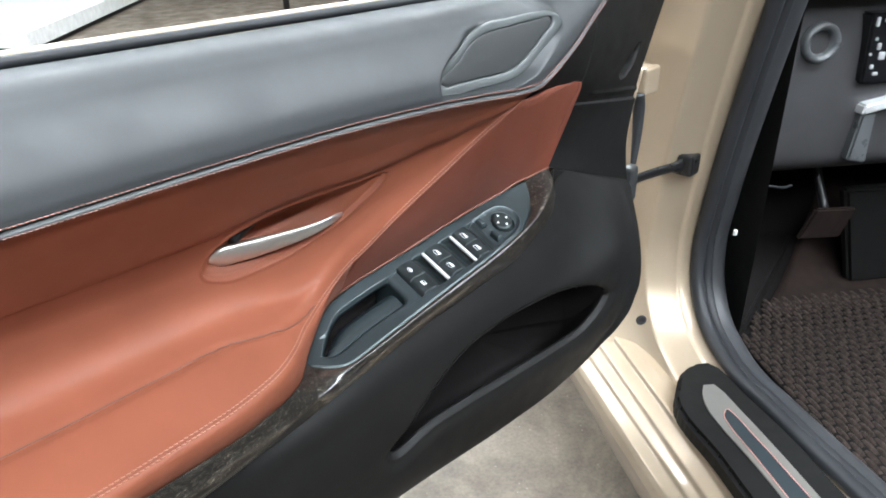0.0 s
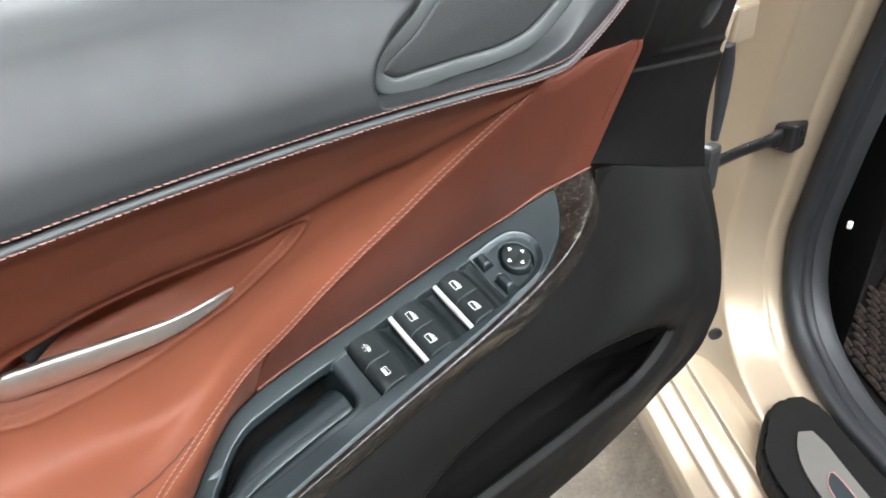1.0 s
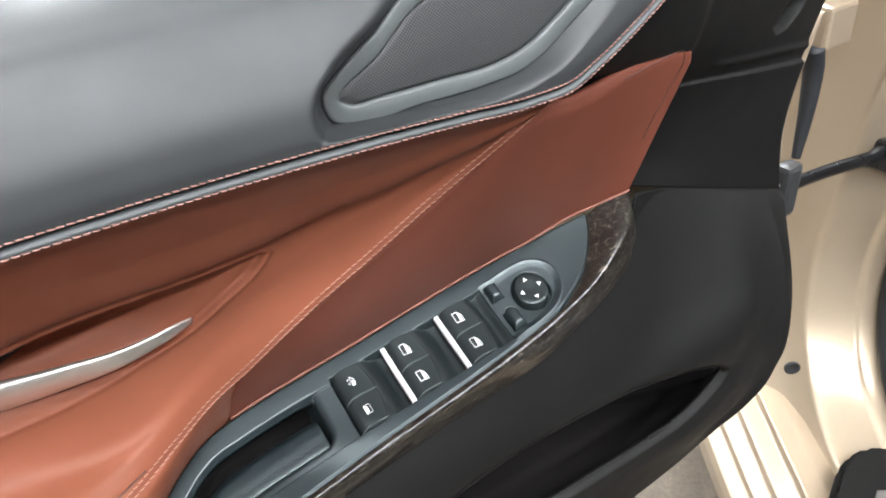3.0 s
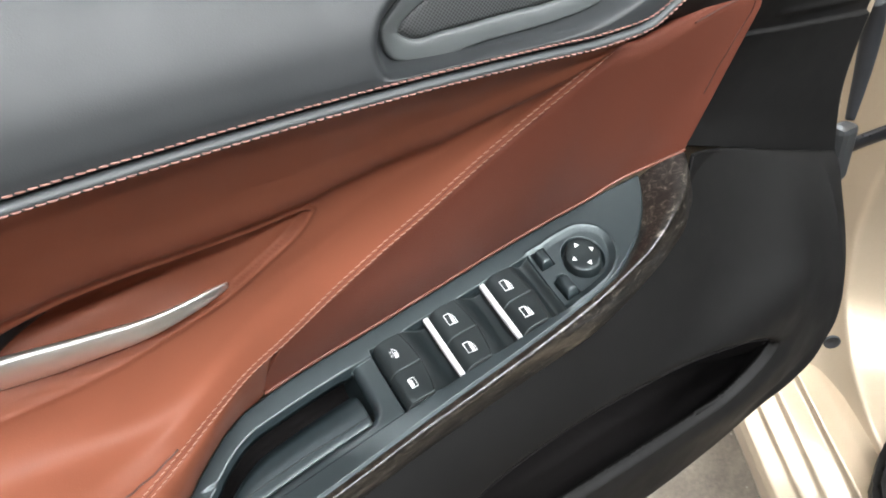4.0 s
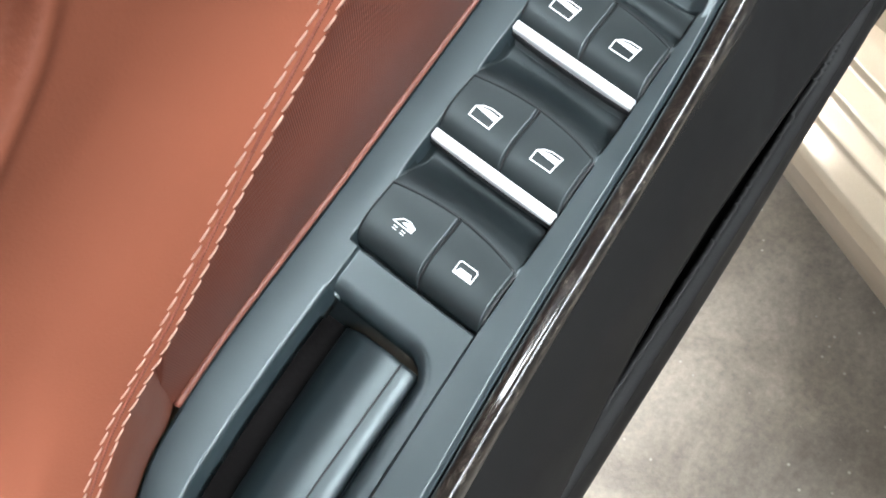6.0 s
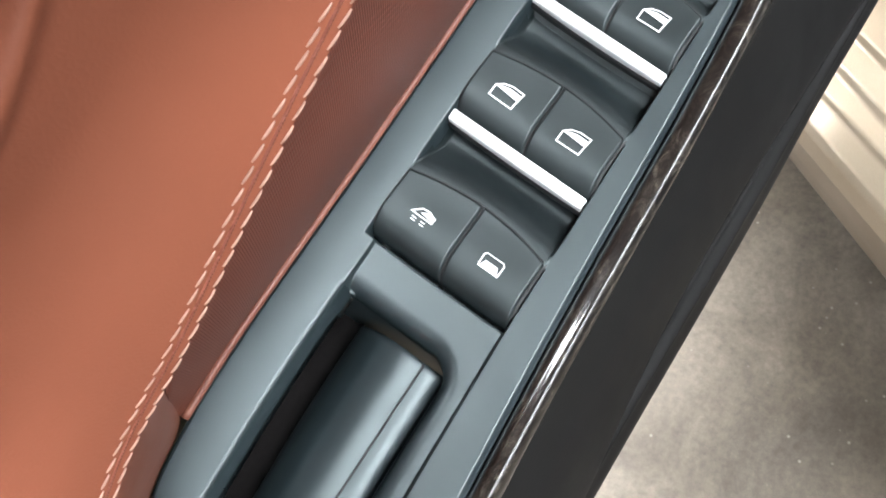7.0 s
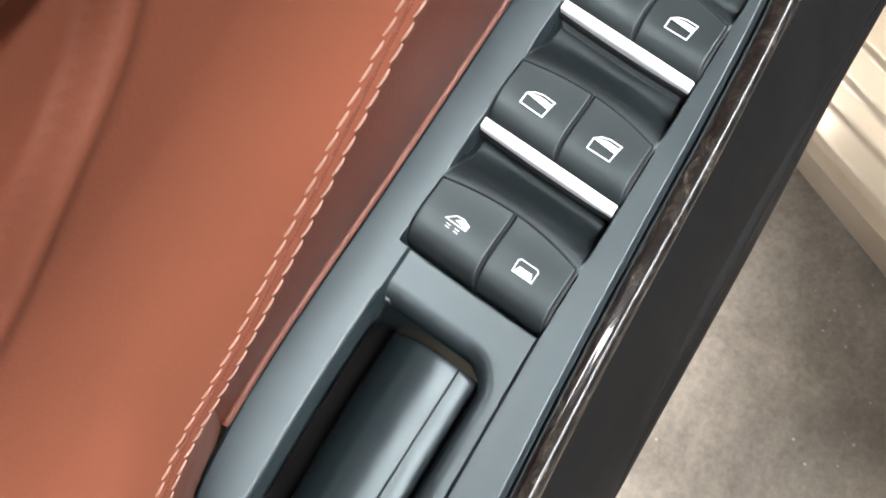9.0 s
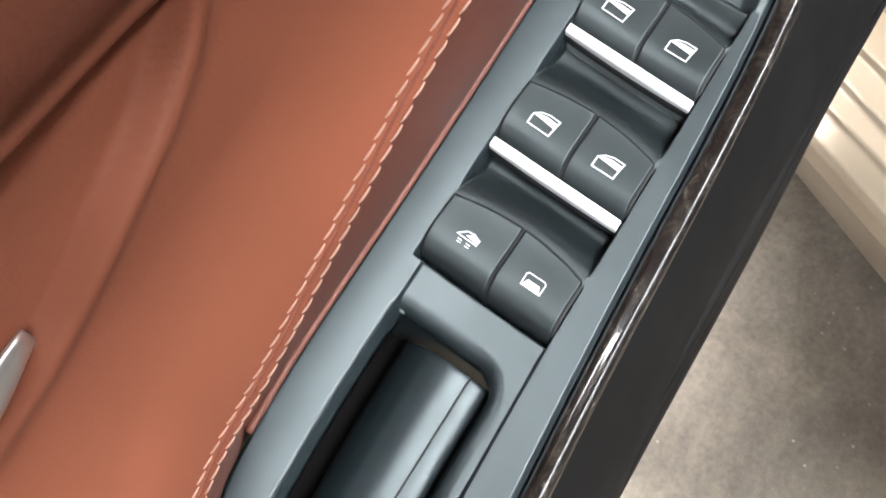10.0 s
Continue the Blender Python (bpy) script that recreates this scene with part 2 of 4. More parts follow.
def tube(path, radius, n=40, sides=10, squash=1.0, caps=True):
    """A round bar along a curve; radius a number or a function of u."""
    u = np.linspace(0, 1, n)
    p = path(u)
    tan = np.gradient(p, axis=0)
    tan /= np.linalg.norm(tan, axis=1)[:, None] + 1e-12
    up = np.array([0.03, -0.2, 1.0])
    side = np.cross(tan, up)
    side /= np.linalg.norm(side, axis=1)[:, None] + 1e-12
    nor = np.cross(side, tan)
    r = radius(u) if callable(radius) else np.full(n, radius)
    a = np.linspace(0, 2 * np.pi, sides, endpoint=False)
    V = p[:, None] + r[:, None, None] * (np.cos(a)[None, :, None] * side[:, None] * squash + np.sin(a)[None, :, None] * nor[:, None])
    faces = []
    for i in range(n - 1):
        for j in range(sides):
            k = (j + 1) % sides
            faces.append((i * sides + j, i * sides + k, (i + 1) * sides + k, (i + 1) * sides + j))
    if caps:
        faces += [tuple(range(sides))[::-1], tuple((n - 1) * sides + j for j in range(sides))]
    return mesh_of(V.reshape(-1, 3), faces)


def merged(meshes):
    bm = bmesh.new()
    for me in meshes:
        bm.from_mesh(me)
    out = bpy.data.meshes.new("mesh")
    bm.to_mesh(out)
    bm.free()
    return out


def part(name, me, mat, parent=None, label=""):
    ob = new(name, me)
    me.materials.append(mat)
    if parent:
        ob.parent = parent
    if label:
        tagged(ob, label)
    return ob


def block(lo, hi, bevel=0.003, seg=2):
    bm = bmesh.new()
    bmesh.ops.create_cube(bm, size=1)
    for v in bm.verts:
        for k in range(3):
            v.co[k] = (lo[k] + hi[k]) / 2 + v.co[k] * (hi[k] - lo[k])
    if bevel:
        bmesh.ops.bevel(bm, geom=bm.edges[:], offset=bevel, segments=seg, affect="EDGES", profile=0.5)
    me = bpy.data.meshes.new("mesh")
    bm.to_mesh(me)
    bm.free()
    me.polygons.foreach_set("use_smooth", [False] * len(me.polygons))
    return me


def prism(outline, place, depth, bevel=0.0):
    """An outline of (s, t) pairs laid out by place(s, t, h) and given a depth."""
    n = len(outline)
    V = [place(s, t, 0) for s, t in outline] + [place(s, t, depth) for s, t in outline]
    F = [tuple(range(n)), tuple(range(2 * n - 1, n - 1, -1))]
    F += [(i, i + n, (i + 1) % n + n, (i + 1) % n) for i in range(n)]
    me = mesh_of(V, F, False)
    if bevel:
        bm = bmesh.new()
        bm.from_mesh(me)
        bmesh.ops.bevel(bm, geom=bm.edges[:], offset=bevel, segments=2, affect="EDGES")
        bm.to_mesh(me)
        bm.free()
    return me


def stitches(path, lift, step=0.0043, size=0.0032, thick=0.00045, tilt=0.12):
    """A row of short threads along a curve, each dipping into the leather at its ends."""
    u = np.linspace(0, 1, 2000)
    p = path(u)
    d = np.r_[0, np.cumsum(np.linalg.norm(np.diff(p, axis=0), axis=1))]
    lift = np.array(lift)
    V, F = [], []
    for s in np.arange(step, d[-1] - step, step):
        j = random.uniform(-0.0002, 0.0002)
        ends = [np.array([np.interp(s + k * size / 2 + j, d, p[:, a]) for a in range(3)]) for k in (-1, -0.5, 0, 0.5, 1)]
        t = ends[-1] - ends[0]
        t /= np.linalg.norm(t)
        side = np.cross(t, lift / np.linalg.norm(lift))
        up = np.cross(side, t)
        o = len(V)
        for k, e in enumerate(ends):
            high = (0.2, 0.9, 1.0, 0.9, 0.2)[k]
            r = thick * (0.55, 0.95, 1.0, 0.95, 0.55)[k]
            c = e + up * thick * high + side * tilt * size * (k - 2) / 4
            for a in range(6):
                w = a * math.pi / 3
                V.append(c + r * (math.cos(w) * side + math.sin(w) * up))
        for k in range(4):
            for a in range(6):
                b = (a + 1) % 6
                F.append((o + k * 6 + a, o + k * 6 + b, o + (k + 1) * 6 + b, o + (k + 1) * 6 + a))
        F += [tuple(o + a for a in range(5, -1, -1)), tuple(o + 24 + a for a in range(6))]
    me = bpy.data.meshes.new("mesh")
    me.from_pydata([tuple(map(float, v)) for v in V], [], F)
    me.polygons.foreach_set("use_smooth", [True] * len(me.polygons))
    me.update()
    return me


# ---------------------------------------------------------------- workshop
def workshop():
    lo, hi = (-7.0, -7.0), (9.0, 13.0)
    n = 24
    g = np.zeros((n, n, 3))
    g[..., 0] = np.linspace(lo[0], hi[0], n)[:, None]
    g[..., 1] = np.linspace(lo[1], hi[1], n)[None]
    g[..., 2] = GROUND
    tagged(part("ground", sheet(g, (0, 0, -0.1)), CONCRETE), "worn brown-grey concrete workshop floor with pale specks", "floor", kind="structure")
    for name, a, b in (("wall_north", (lo[0], hi[1], GROUND), (hi[0], hi[1] + 0.2, CEIL)), ("wall_south", (lo[0], lo[1] - 0.2, GROUND), (hi[0], lo[1], CEIL)),
                       ("wall_west", (lo[0] - 0.2, lo[1], GROUND), (lo[0], hi[1], CEIL)), ("wall_east", (hi[0], lo[1], GROUND), (hi[0] + 0.2, hi[1], CEIL))):
        tagged(part(name, block(a, b, 0), WALL), "plain painted workshop wall", "wall", kind="structure")
    tagged(part("ceiling", block((lo[0], lo[1], CEIL), (hi[0], hi[1], CEIL + 0.15), 0), WALL), "plain pale workshop ceiling", "ceiling", kind="structure")
    first = None
    for x, y in LIGHTS:
        m = pose(x, y, CEIL - 0.10, 0, 0, 90)
        if first is None:
            first = new("ceiling_light")
            first.matrix_basis = m
            tagged(first, "long white ceiling light, out of view, with a bright diffuser", "lamp", "workshop ceiling lights")
            part("housing", block((-0.17, -0.92, 0.03), (0.17, 0.92, 0.098), 0.01), WHITE_PAINT, first)
            part("diffuser", block((-0.15, -0.9, 0.0), (0.15, 0.9, 0.028), 0.006), GLOW, first, "glowing white diffuser")
        else:
            copy_thing(first, m)


# lamps out of view; single ones added to brighten the console and trim top
LIGHTS = [(x, y) for y, xs in ((-2.9, (-3.4, -1.2, 1.0, 3.2)), (-1.9, (-3.9, 1.3)), (-1.35, (-.8,)), (.9, (-1.4,)), (1.7, (1.6,)), (2.6, (-.3,)), (5.5, (-2.8, -.6, 1.6, 3.8))) for x in xs]
workshop()

def platform():
    ob = new("platform")
    tagged(ob, "low white workshop platform with a dark edge", "platform")
    c = [(.73, 5.95), (4.2, 9.98), (2.4, 12.4), (-.9, 12.4), (-1.9, 10.6)]
    part("top", prism(c, lambda s, t, h: (s, t, GROUND + .05 + h), .13), WHITE_PAINT, ob, "white painted top")
    mx, my = sum(p[0] for p in c) / 5, sum(p[1] for p in c) / 5
    part("base", prism([(mx + (x - mx) * .985, my + (y - my) * .985) for x, y in c], lambda s, t, h: (s, t, GROUND + h), .05), DARK_GAP, ob, "dark base")


def guard_rail():
    ob = new("guard_rail")
    tagged(ob, "dark metal rail on short posts across the workshop", "railing")
    for x, y in ((3.45, 6.45), (3.95, 6.05), (4.45, 5.65)):
        part("post", tube(curve([(x, y, GROUND), (x, y, .35), (x, y, .75)]), .035, 8, 12), STEEL, ob)
    part("rail", tube(curve([(3.3, 6.57, .70), (4.0, 6.01, .70), (4.6, 5.53, .70)]), .025, 8, 12), STEEL, ob)


platform()
guard_rail()

# ---------------------------------------------------------------- door: lines of the trim
SEAM = along([(-1.25, .004, .9575), (-.95, .003, .9605), (-.80, .003, .9640), (-.71, .003, .9648), (-.59, .003, .9608), (-.53, .003, .9565), (-.487, .003, .9533),
              (-.464, .003, .9545), (-.447, .005, .960), (-.40, .013, .9785), (-.34, .028, 1.005), (-.28, .042, 1.032)])
EDGE = along([(-1.2500, -0.0320, 0.7820), (-0.9000, -0.0280, 0.7850), (-0.8300, -0.0200, 0.7870), (-0.7900, -0.0060, 0.7870), (-0.7650, 0.0120, 0.7850), (-0.7400, 0.0360, 0.7810), (-0.7180, 0.0529, 0.7801), (-0.6940, 0.0654, 0.7864), (-0.6694, 0.0675, 0.8017), (-0.6460, 0.0620, 0.8179),
              (-0.6164, 0.0559, 0.8388), (-0.5898, 0.0523, 0.8543), (-0.5620, 0.0454, 0.8723), (-0.5384, 0.0402, 0.8878), (-0.5142, 0.0356, 0.9023), (-0.4800, 0.0220, 0.9280), (-0.4620, 0.0130, 0.9450)])
LEFT = -1.22


def plate_z(x, y):
    return .7665 + .13 * (x + .56) + .36 * (y - .06) + 2.2 * (y - .055) ** 2


OUT = along([(-.7368, .0487, 0), (-.7345, .0440, 0), (-.7290, .0375, 0), (-.7225, .0312, 0), (-.7150, .0256, 0), (-.708, .0226, 0), (-.70, .0216, 0), (-.68, .0224, 0), (-.66, .0238, 0), (-.64, .0250, 0),
             (-.60, .0277, 0), (-.56, .0298, 0), (-.52, .0315, 0), (-.48, .0342, 0), (-.44, .0395, 0), (-.42, .0480, 0), (-.40, .0600, 0), (-.388, .0715, 0), (-.381, .0805, 0), (-.3768, .0874, 0)])
INN = along([(-.7368, .0492, 0), (-.73, .0537, 0), (-.72, .0615, 0), (-.71, .0690, 0), (-.70, .0757, 0), (-.69, .0813, 0), (-.68, .0853, 0), (-.66, .0886, 0), (-.64, .0897, 0), (-.60, .0901, 0), (-.56, .0906, 0),
             (-.52, .0914, 0), (-.48, .0917, 0), (-.44, .0912, 0), (-.40, .0896, 0), (-.3768, .0884, 0)])
# lower edge of the armrest: free behind the console, then along it
BESIDE = [(float(q), float(INN(q)[0, 0]), float(plate_z(q, INN(q)[0, 0])) - .0014) for q in (-.7335, -.72, -.71, -.70, -.69, -.68, -.66, -.64)]
SIDE = along([(-1.25, -.024, .750), (-.9, -.020, .755), (-.82, -.010, .754), (-.78, .006, .750), (-.755, .026, .7435), (-.742, .041, .7400)] + BESIDE)
RIDGE = along([(-1.25, -.031, .724), (-.9, -.026, .730), (-.82, -.015, .733), (-.78, -.004, .733), (-.75, .007, .732), (-.72, .0130, .7325), (-.68, .0148, .7385), (-.64, .0168, .7445), (-.60, .0190, .7505), (-.56, .0205, .757),
               (-.52, .0222, .7635), (-.48, .0250, .7700), (-.44, .0300, .7770), (-.41, .0358, .7850), (-.38, .0475, .7955), (-.36, .0590, .8036), (-.349, .0700, .8100), (-.345, .0785, .8135)])
WOOD_LOW = along([(-1.25, -.014, .700), (-.9, -.008, .708), (-.75, .010, .716), (-.65, .021, .726), (-.6, .026, .730), (-.507, .031, .738), (-.463, .031, .745), (-.433, .036, .750), (-.412, .039, .757),
                  (-.387, .044, .766), (-.36, .055, .778), (-.348, .066, .794), (-.343, .079, .813)])

door = new("car_door")
tagged(door, "open car door with brown leather, black plastic and burl wood trim", "car door")


# slate upper trim with the loudspeaker's dish
SPK_OUT = [(-.5855, .9715), (-.5775, .9790), (-.5550, .9938), (-.5370, 1.0068), (-.5192, 1.0128), (-.4888, 1.0146), (-.4517, 1.0162), (-.434, 1.0151), (-.4229, 1.0101), (-.4199, 1.0036), (-.4291, .9949),
           (-.4540, .9790), (-.4770, .9653), (-.4890, .9612), (-.5060, .9592), (-.5400, .9582), (-.5745, .9577), (-.5835, .9606)]
SPK_IN = [(-.5782, .9692), (-.5745, .9662), (-.559, .9658), (-.5310, .9664), (-.5010, .9674), (-.486, .9706), (-.4670, .9800), (-.4440, .9958), (-.432, 1.0058), (-.4336, 1.0091), (-.4502, 1.0095),
          (-.49, 1.0072), (-.5207, 1.0045), (-.5322, 1.0010), (-.5570, .9832)]


def spk_y(x, z):
    return .0148 - .117 * (x + .486) + .2 * (z - .961)


def upper_trim():
    n, m = 460, 200
    x = np.linspace(LEFT, -.286, n)
    s = SEAM(x)
    prof = hermite(np.array([0, .05, .11, .22, .45, .66, .82, .92, 1.0]),
                   np.array([(.008, -.05), (.0012, -.025), (.0, .03), (.0015, .17), (.0085, .41), (.0190, .63), (.0330, .82), (.0500, .95), (.072, 1.0)]))
    v = prof(np.linspace(0, 1, m) ** 1.5)
    high = (1.031 - s[:, 1])[:, None]
    y = s[:, :1] + v[None, :, 0] * np.minimum(1, high / .072)
    z = s[:, 1:] + v[None, :, 1] * high
    X = np.repeat(x[:, None], m, 1)
    low = 1 - ease(s[:, 1:] + .004, s[:, 1:] + .016, z)
    d = np.maximum(inside(X, z - .0045 * low, curve(SPK_OUT, True)(np.linspace(0, 1, 120))), 0)
    wide = .010 + .005 * ease(-.52, -.60, X)
    roll = 1 - np.sin(np.pi / 2 * np.clip(d / wide, 0, 1))
    dish = 1 - ease(0, 1, d / wide)
    left = ease(-.555, -.60, X)
    k = (roll * (1 - left) + dish * left) * ease(s[:, 1:] + .0003, s[:, 1:] + .0034, z)
    z = z - .0045 * low * k
    y = y * (1 - k) + (spk_y(X, z) + .0012) * k
    part("upper_trim", sheet(np.stack([X, y, z], -1), (0, .012, -.002)), GREY_LEATHER, door, "slate-grey soft leather upper door trim")
    # loudspeaker
    u = np.linspace(0, 1, 160)
    o, i = curve(SPK_OUT, True)(u), curve(SPK_IN[:1] + SPK_IN[:0:-1], True)(u)
    rings = []
    for w, h in ((0.0, .008), (0.0, -.0002), (0.05, -.0010), (0.15, -.0012), (0.5, -.0014), (0.85, -.0012), (0.95, -.0008), (1.0, .0004), (1.0, .004)):
        q = o * (1 - w) + i * w
        rings.append(np.stack([q[:, 0], spk_y(q[:, 0], q[:, 1]) + h, q[:, 1]], -1))
    frame_part = part("speaker_frame", sheet(np.stack(rings, 1)), FRAME_GREY, door, "slate plastic loudspeaker surround")
    ks = (1.0, .97, .9, .7, .4, .001)
    g = [i.mean(0) + (i - i.mean(0)) * w for w in ks]
    rings = [np.stack([q[:, 0], spk_y(q[:, 0], q[:, 1]) + (.0016 if w > .98 else .0002) - .0008 * (1 - w * w), q[:, 1]], -1) for q, w in zip(g, ks)]
    part("speaker_grille", sheet(np.stack(rings, 1)), GRILLE, frame_part, "dark perforated loudspeaker grille")


upper_trim()


def seam_strip():
    x = np.linspace(LEFT, -.30, 400)
    s = SEAM(x)
    path = np.column_stack([x, s])
    tan = np.gradient(path, axis=0)
    tan /= np.linalg.norm(tan, axis=1)[:, None]
    down = np.stack([tan[:, 2], np.zeros(len(x)), -tan[:, 0]], -1)
    out = np.array([0, -1.0, 0])

    def rail(dn, dy):
        return path + down * dn + out * dy
    prof = hermite(np.linspace(0, 1, 8), np.array([(.0026, -.006), (.0032, -.0022), (.0038, -.0008), (.0050, .0002), (.0064, -.0002), (.0076, -.0014), (.0083, -.004), (.0090, -.010)]))
    v = prof(np.linspace(0, 1, 20))
    P = np.stack([rail(a, b) for a, b in v], 1)
    strip = part("seam_piping", sheet(P), PIPING_GREY, door, "grey leather piping with pink stitching")
    thin = dict(step=.0034, size=.0029, thick=.00040)
    up = hermite(np.linspace(0, 1, 400), rail(.0006, .0001))
    low = hermite(np.linspace(0, 1, 400), rail(.0062, .0000))
    tagged(part("upper_stitching", stitches(up, (0, -1, .3), **thin), THREAD, strip, "row of pink stitches"), kind="stuff")
    tagged(part("lower_stitching", stitches(low, (0, -1, -.3), **thin), THREAD, strip, "row of pink stitches"), kind="stuff")
    gr = np.stack([rail(.0010, -.004), rail(.0024, -.0055), rail(.0040, -.004)], 1)
    part("seam_groove", sheet(gr), DARK_GAP, strip, "dark groove along the seam")


seam_strip()

POCKET = [(-.6195, .8885), (-.622, .885), (-.646, .8665), (-.667, .852), (-.703, .839), (-.755, .833), (-.788, .836), (-.803, .845), (-.800, .858), (-.782, .872), (-.75, .881), (-.70, .8865), (-.65, .8895)]

CREASE = ((-1.22, -.80, -.75, -.70, -.65, -.62, -.56, -.50, -.463), (.872, .879, .8845, .8890, .8915, .8930, .905, .920, .932))


def brown_insert():
    n, m = 760, 270
    x = np.r_[np.linspace(LEFT, -.826, 130), np.linspace(-.825, -.463, n - 130)]
    top, bot = SEAM(x) + np.array([.004, -.008]), EDGE(x)
    tall = top[:, 1] - bot[:, 1]
    w = 1 - ease(-.74, -.56, x)
    mid = .072 - .012 * ease(-.70, -.60, x)
    # a crease runs along the top of the pocket and on towards the tip; above it lies a soft band
    cz = np.interp(x, CREASE[0], CREASE[1])
    cz = np.clip(cz, bot[:, 1] + .40 * tall, top[:, 1] - .30 * tall)
    f = (top[:, 1] - cz) / tall
    straight = top[:, 0] * (1 - f) + bot[:, 0] * f
    depth = .056 + .010 * ease(-.64, -.74, x) - straight
    depth = np.where(x < -.62, depth, np.interp(-.62, x, depth) * (1 - ease(-.62, -.47, x)))
    crease = np.stack([straight + depth, cz], -1)
    small = np.clip(tall / .09, .1, 1)[:, None] * (.25 + .75 * ease(-.90, -.72, x))[:, None] * (1 - .5 * ease(-.53, -.47, x))[:, None]
    crest = crease + np.array([-.0125, .0105]) * small
    under = top + np.array([.005, -.005]) * np.clip(tall / .09, .1, 1)[:, None]
    stages = [top, under, mixed(under, crest, .5) + np.array([.0015, 0]), crest, crease]
    for g, f in ((.25, .66), (.55, .78), (.80, .90)):
        yy = {.66: mid + .006, .78: mid * .90 + bot[:, 0] * .10 + .004, .90: mid * .44 + bot[:, 0] * .56}[f]
        zz = {.66: .850, .78: bot[:, 1] + .024, .90: bot[:, 1] + .0125}[f]
        lin = mixed(crease, bot, g) + np.array([.003, 0]) * math.sin(math.pi * g)
        stages.append(lin * (1 - w[:, None]) + w[:, None] * np.stack([yy, np.broadcast_to(zz, yy.shape)], -1))
    stages.append(bot)
    k = np.array([0, .08, .30, .46, .55, .66, .78, .90, 1])
    S = np.stack(stages, 1)
    v = np.linspace(0, 1, m)
    Q = np.stack([hermite(k, S[i])(v) for i in range(n)], 0)
    P = np.concatenate([np.repeat(x[:, None, None], m, 1), Q], -1)
    d = inside(P[..., 0], P[..., 2], curve(POCKET, True)(np.linspace(0, 1, 120)))
    P[..., 1] += .0048 * (1 - ease(-.0018, .0002, d)) + (.006 + .013 * ease(-.64, -.72, P[..., 0]) * (1 - .7 * ease(-.745, -.80, P[..., 0]))) * (1 - ease(-.022, -.001, d)) - .0009 * np.exp(-((d - .0012) / .0014) ** 2)
    # the sewn line of the armrest pad draws the leather in
    line = (.862 + .098 * ease(-.83, -.712, x))[:, None]
    P[..., 2] -= .0014 * np.exp(-((v[None] - line) / .010) ** 2) * (1 - ease(-.74, -.712, x))[:, None]
    ins = P
    part("leather_insert", sheet(P), BROWN, door, "chestnut-brown leather insert with a handle recess")
    # armrest flank down to the wood
    xs = np.linspace(LEFT, -.642, 270)
    a, b = EDGE(xs), SIDE(xs)
    rows = []
    for f, o in ((0, 0), (.08, .0025), (.25, .0045), (.55, .0045), (.85, .002), (1, .0)):
        q = a * (1 - f) + b * f
        rows.append(np.stack([xs, q[:, 0] - o * ease(-.66, -.72, xs) + .007 * ease(-.668, -.648, xs), q[:, 1]], -1))
    S = np.stack(rows, 1)
    kk = np.array([0, .08, .25, .55, .85, 1])
    P = np.stack([hermite(kk, S[i])(np.linspace(0, 1, 24)) for i in range(len(xs))], 0)
    part("armrest_flank", sheet(P, (0, .004, 0)), BROWN, door, "brown leather side of the armrest")
    # stitched double row along the edge, with the seam between
    gu, gv = np.gradient(ins, axis=0), np.gradient(ins, axis=1)
    nor = np.cross(gu, gv)
    nor /= np.linalg.norm(nor, axis=-1, keepdims=True) + 1e-12
    nor *= np.sign(-nor[..., 1:2] + .3 * nor[..., 2:3])
    arc = np.cumsum(np.linalg.norm(np.diff(ins[:, ::-1], axis=1), axis=-1), axis=1)
    arc = np.concatenate([np.zeros((len(ins), 1)), arc], 1)

    def beside(far, lift):
        p = np.stack([[np.interp(far, arc[i], (ins[i, ::-1] + nor[i, ::-1] * lift)[:, k]) for k in range(3)] for i in range(len(ins))])
        return hermite(np.linspace(0, 1, len(p)), p)
    tight = dict(step=.0039, size=.0034, thick=.00031, tilt=.16)
    tagged(part("edge_stitching", merged([stitches(beside(.0040, .0001), (0, -.8, .6), **tight), stitches(beside(.0004, .0003), (0, -.9, .4), **tight)]), THREAD_TAN, door, "double row of tan stitches"), kind="stuff")
    part("edge_seam", tube(beside(.0022, -.00005), .0004, 400, 6), LEAF, door, "dark sewn seam along the leather edge")
    # seam of the armrest pad
    keep = np.where(x < -.7125)[0]
    row = ((.862 + .098 * ease(-.83, -.712, x[keep])) * (ins.shape[1] - 1)).astype(int)
    q = (ins + nor * .0003)[keep, row][::6]
    part("pad_seam", tube(hermite(np.linspace(0, 1, len(q)), q), .0006, 160, 6), DEEP_BROWN, door, "dark seam of the armrest pad")


brown_insert()


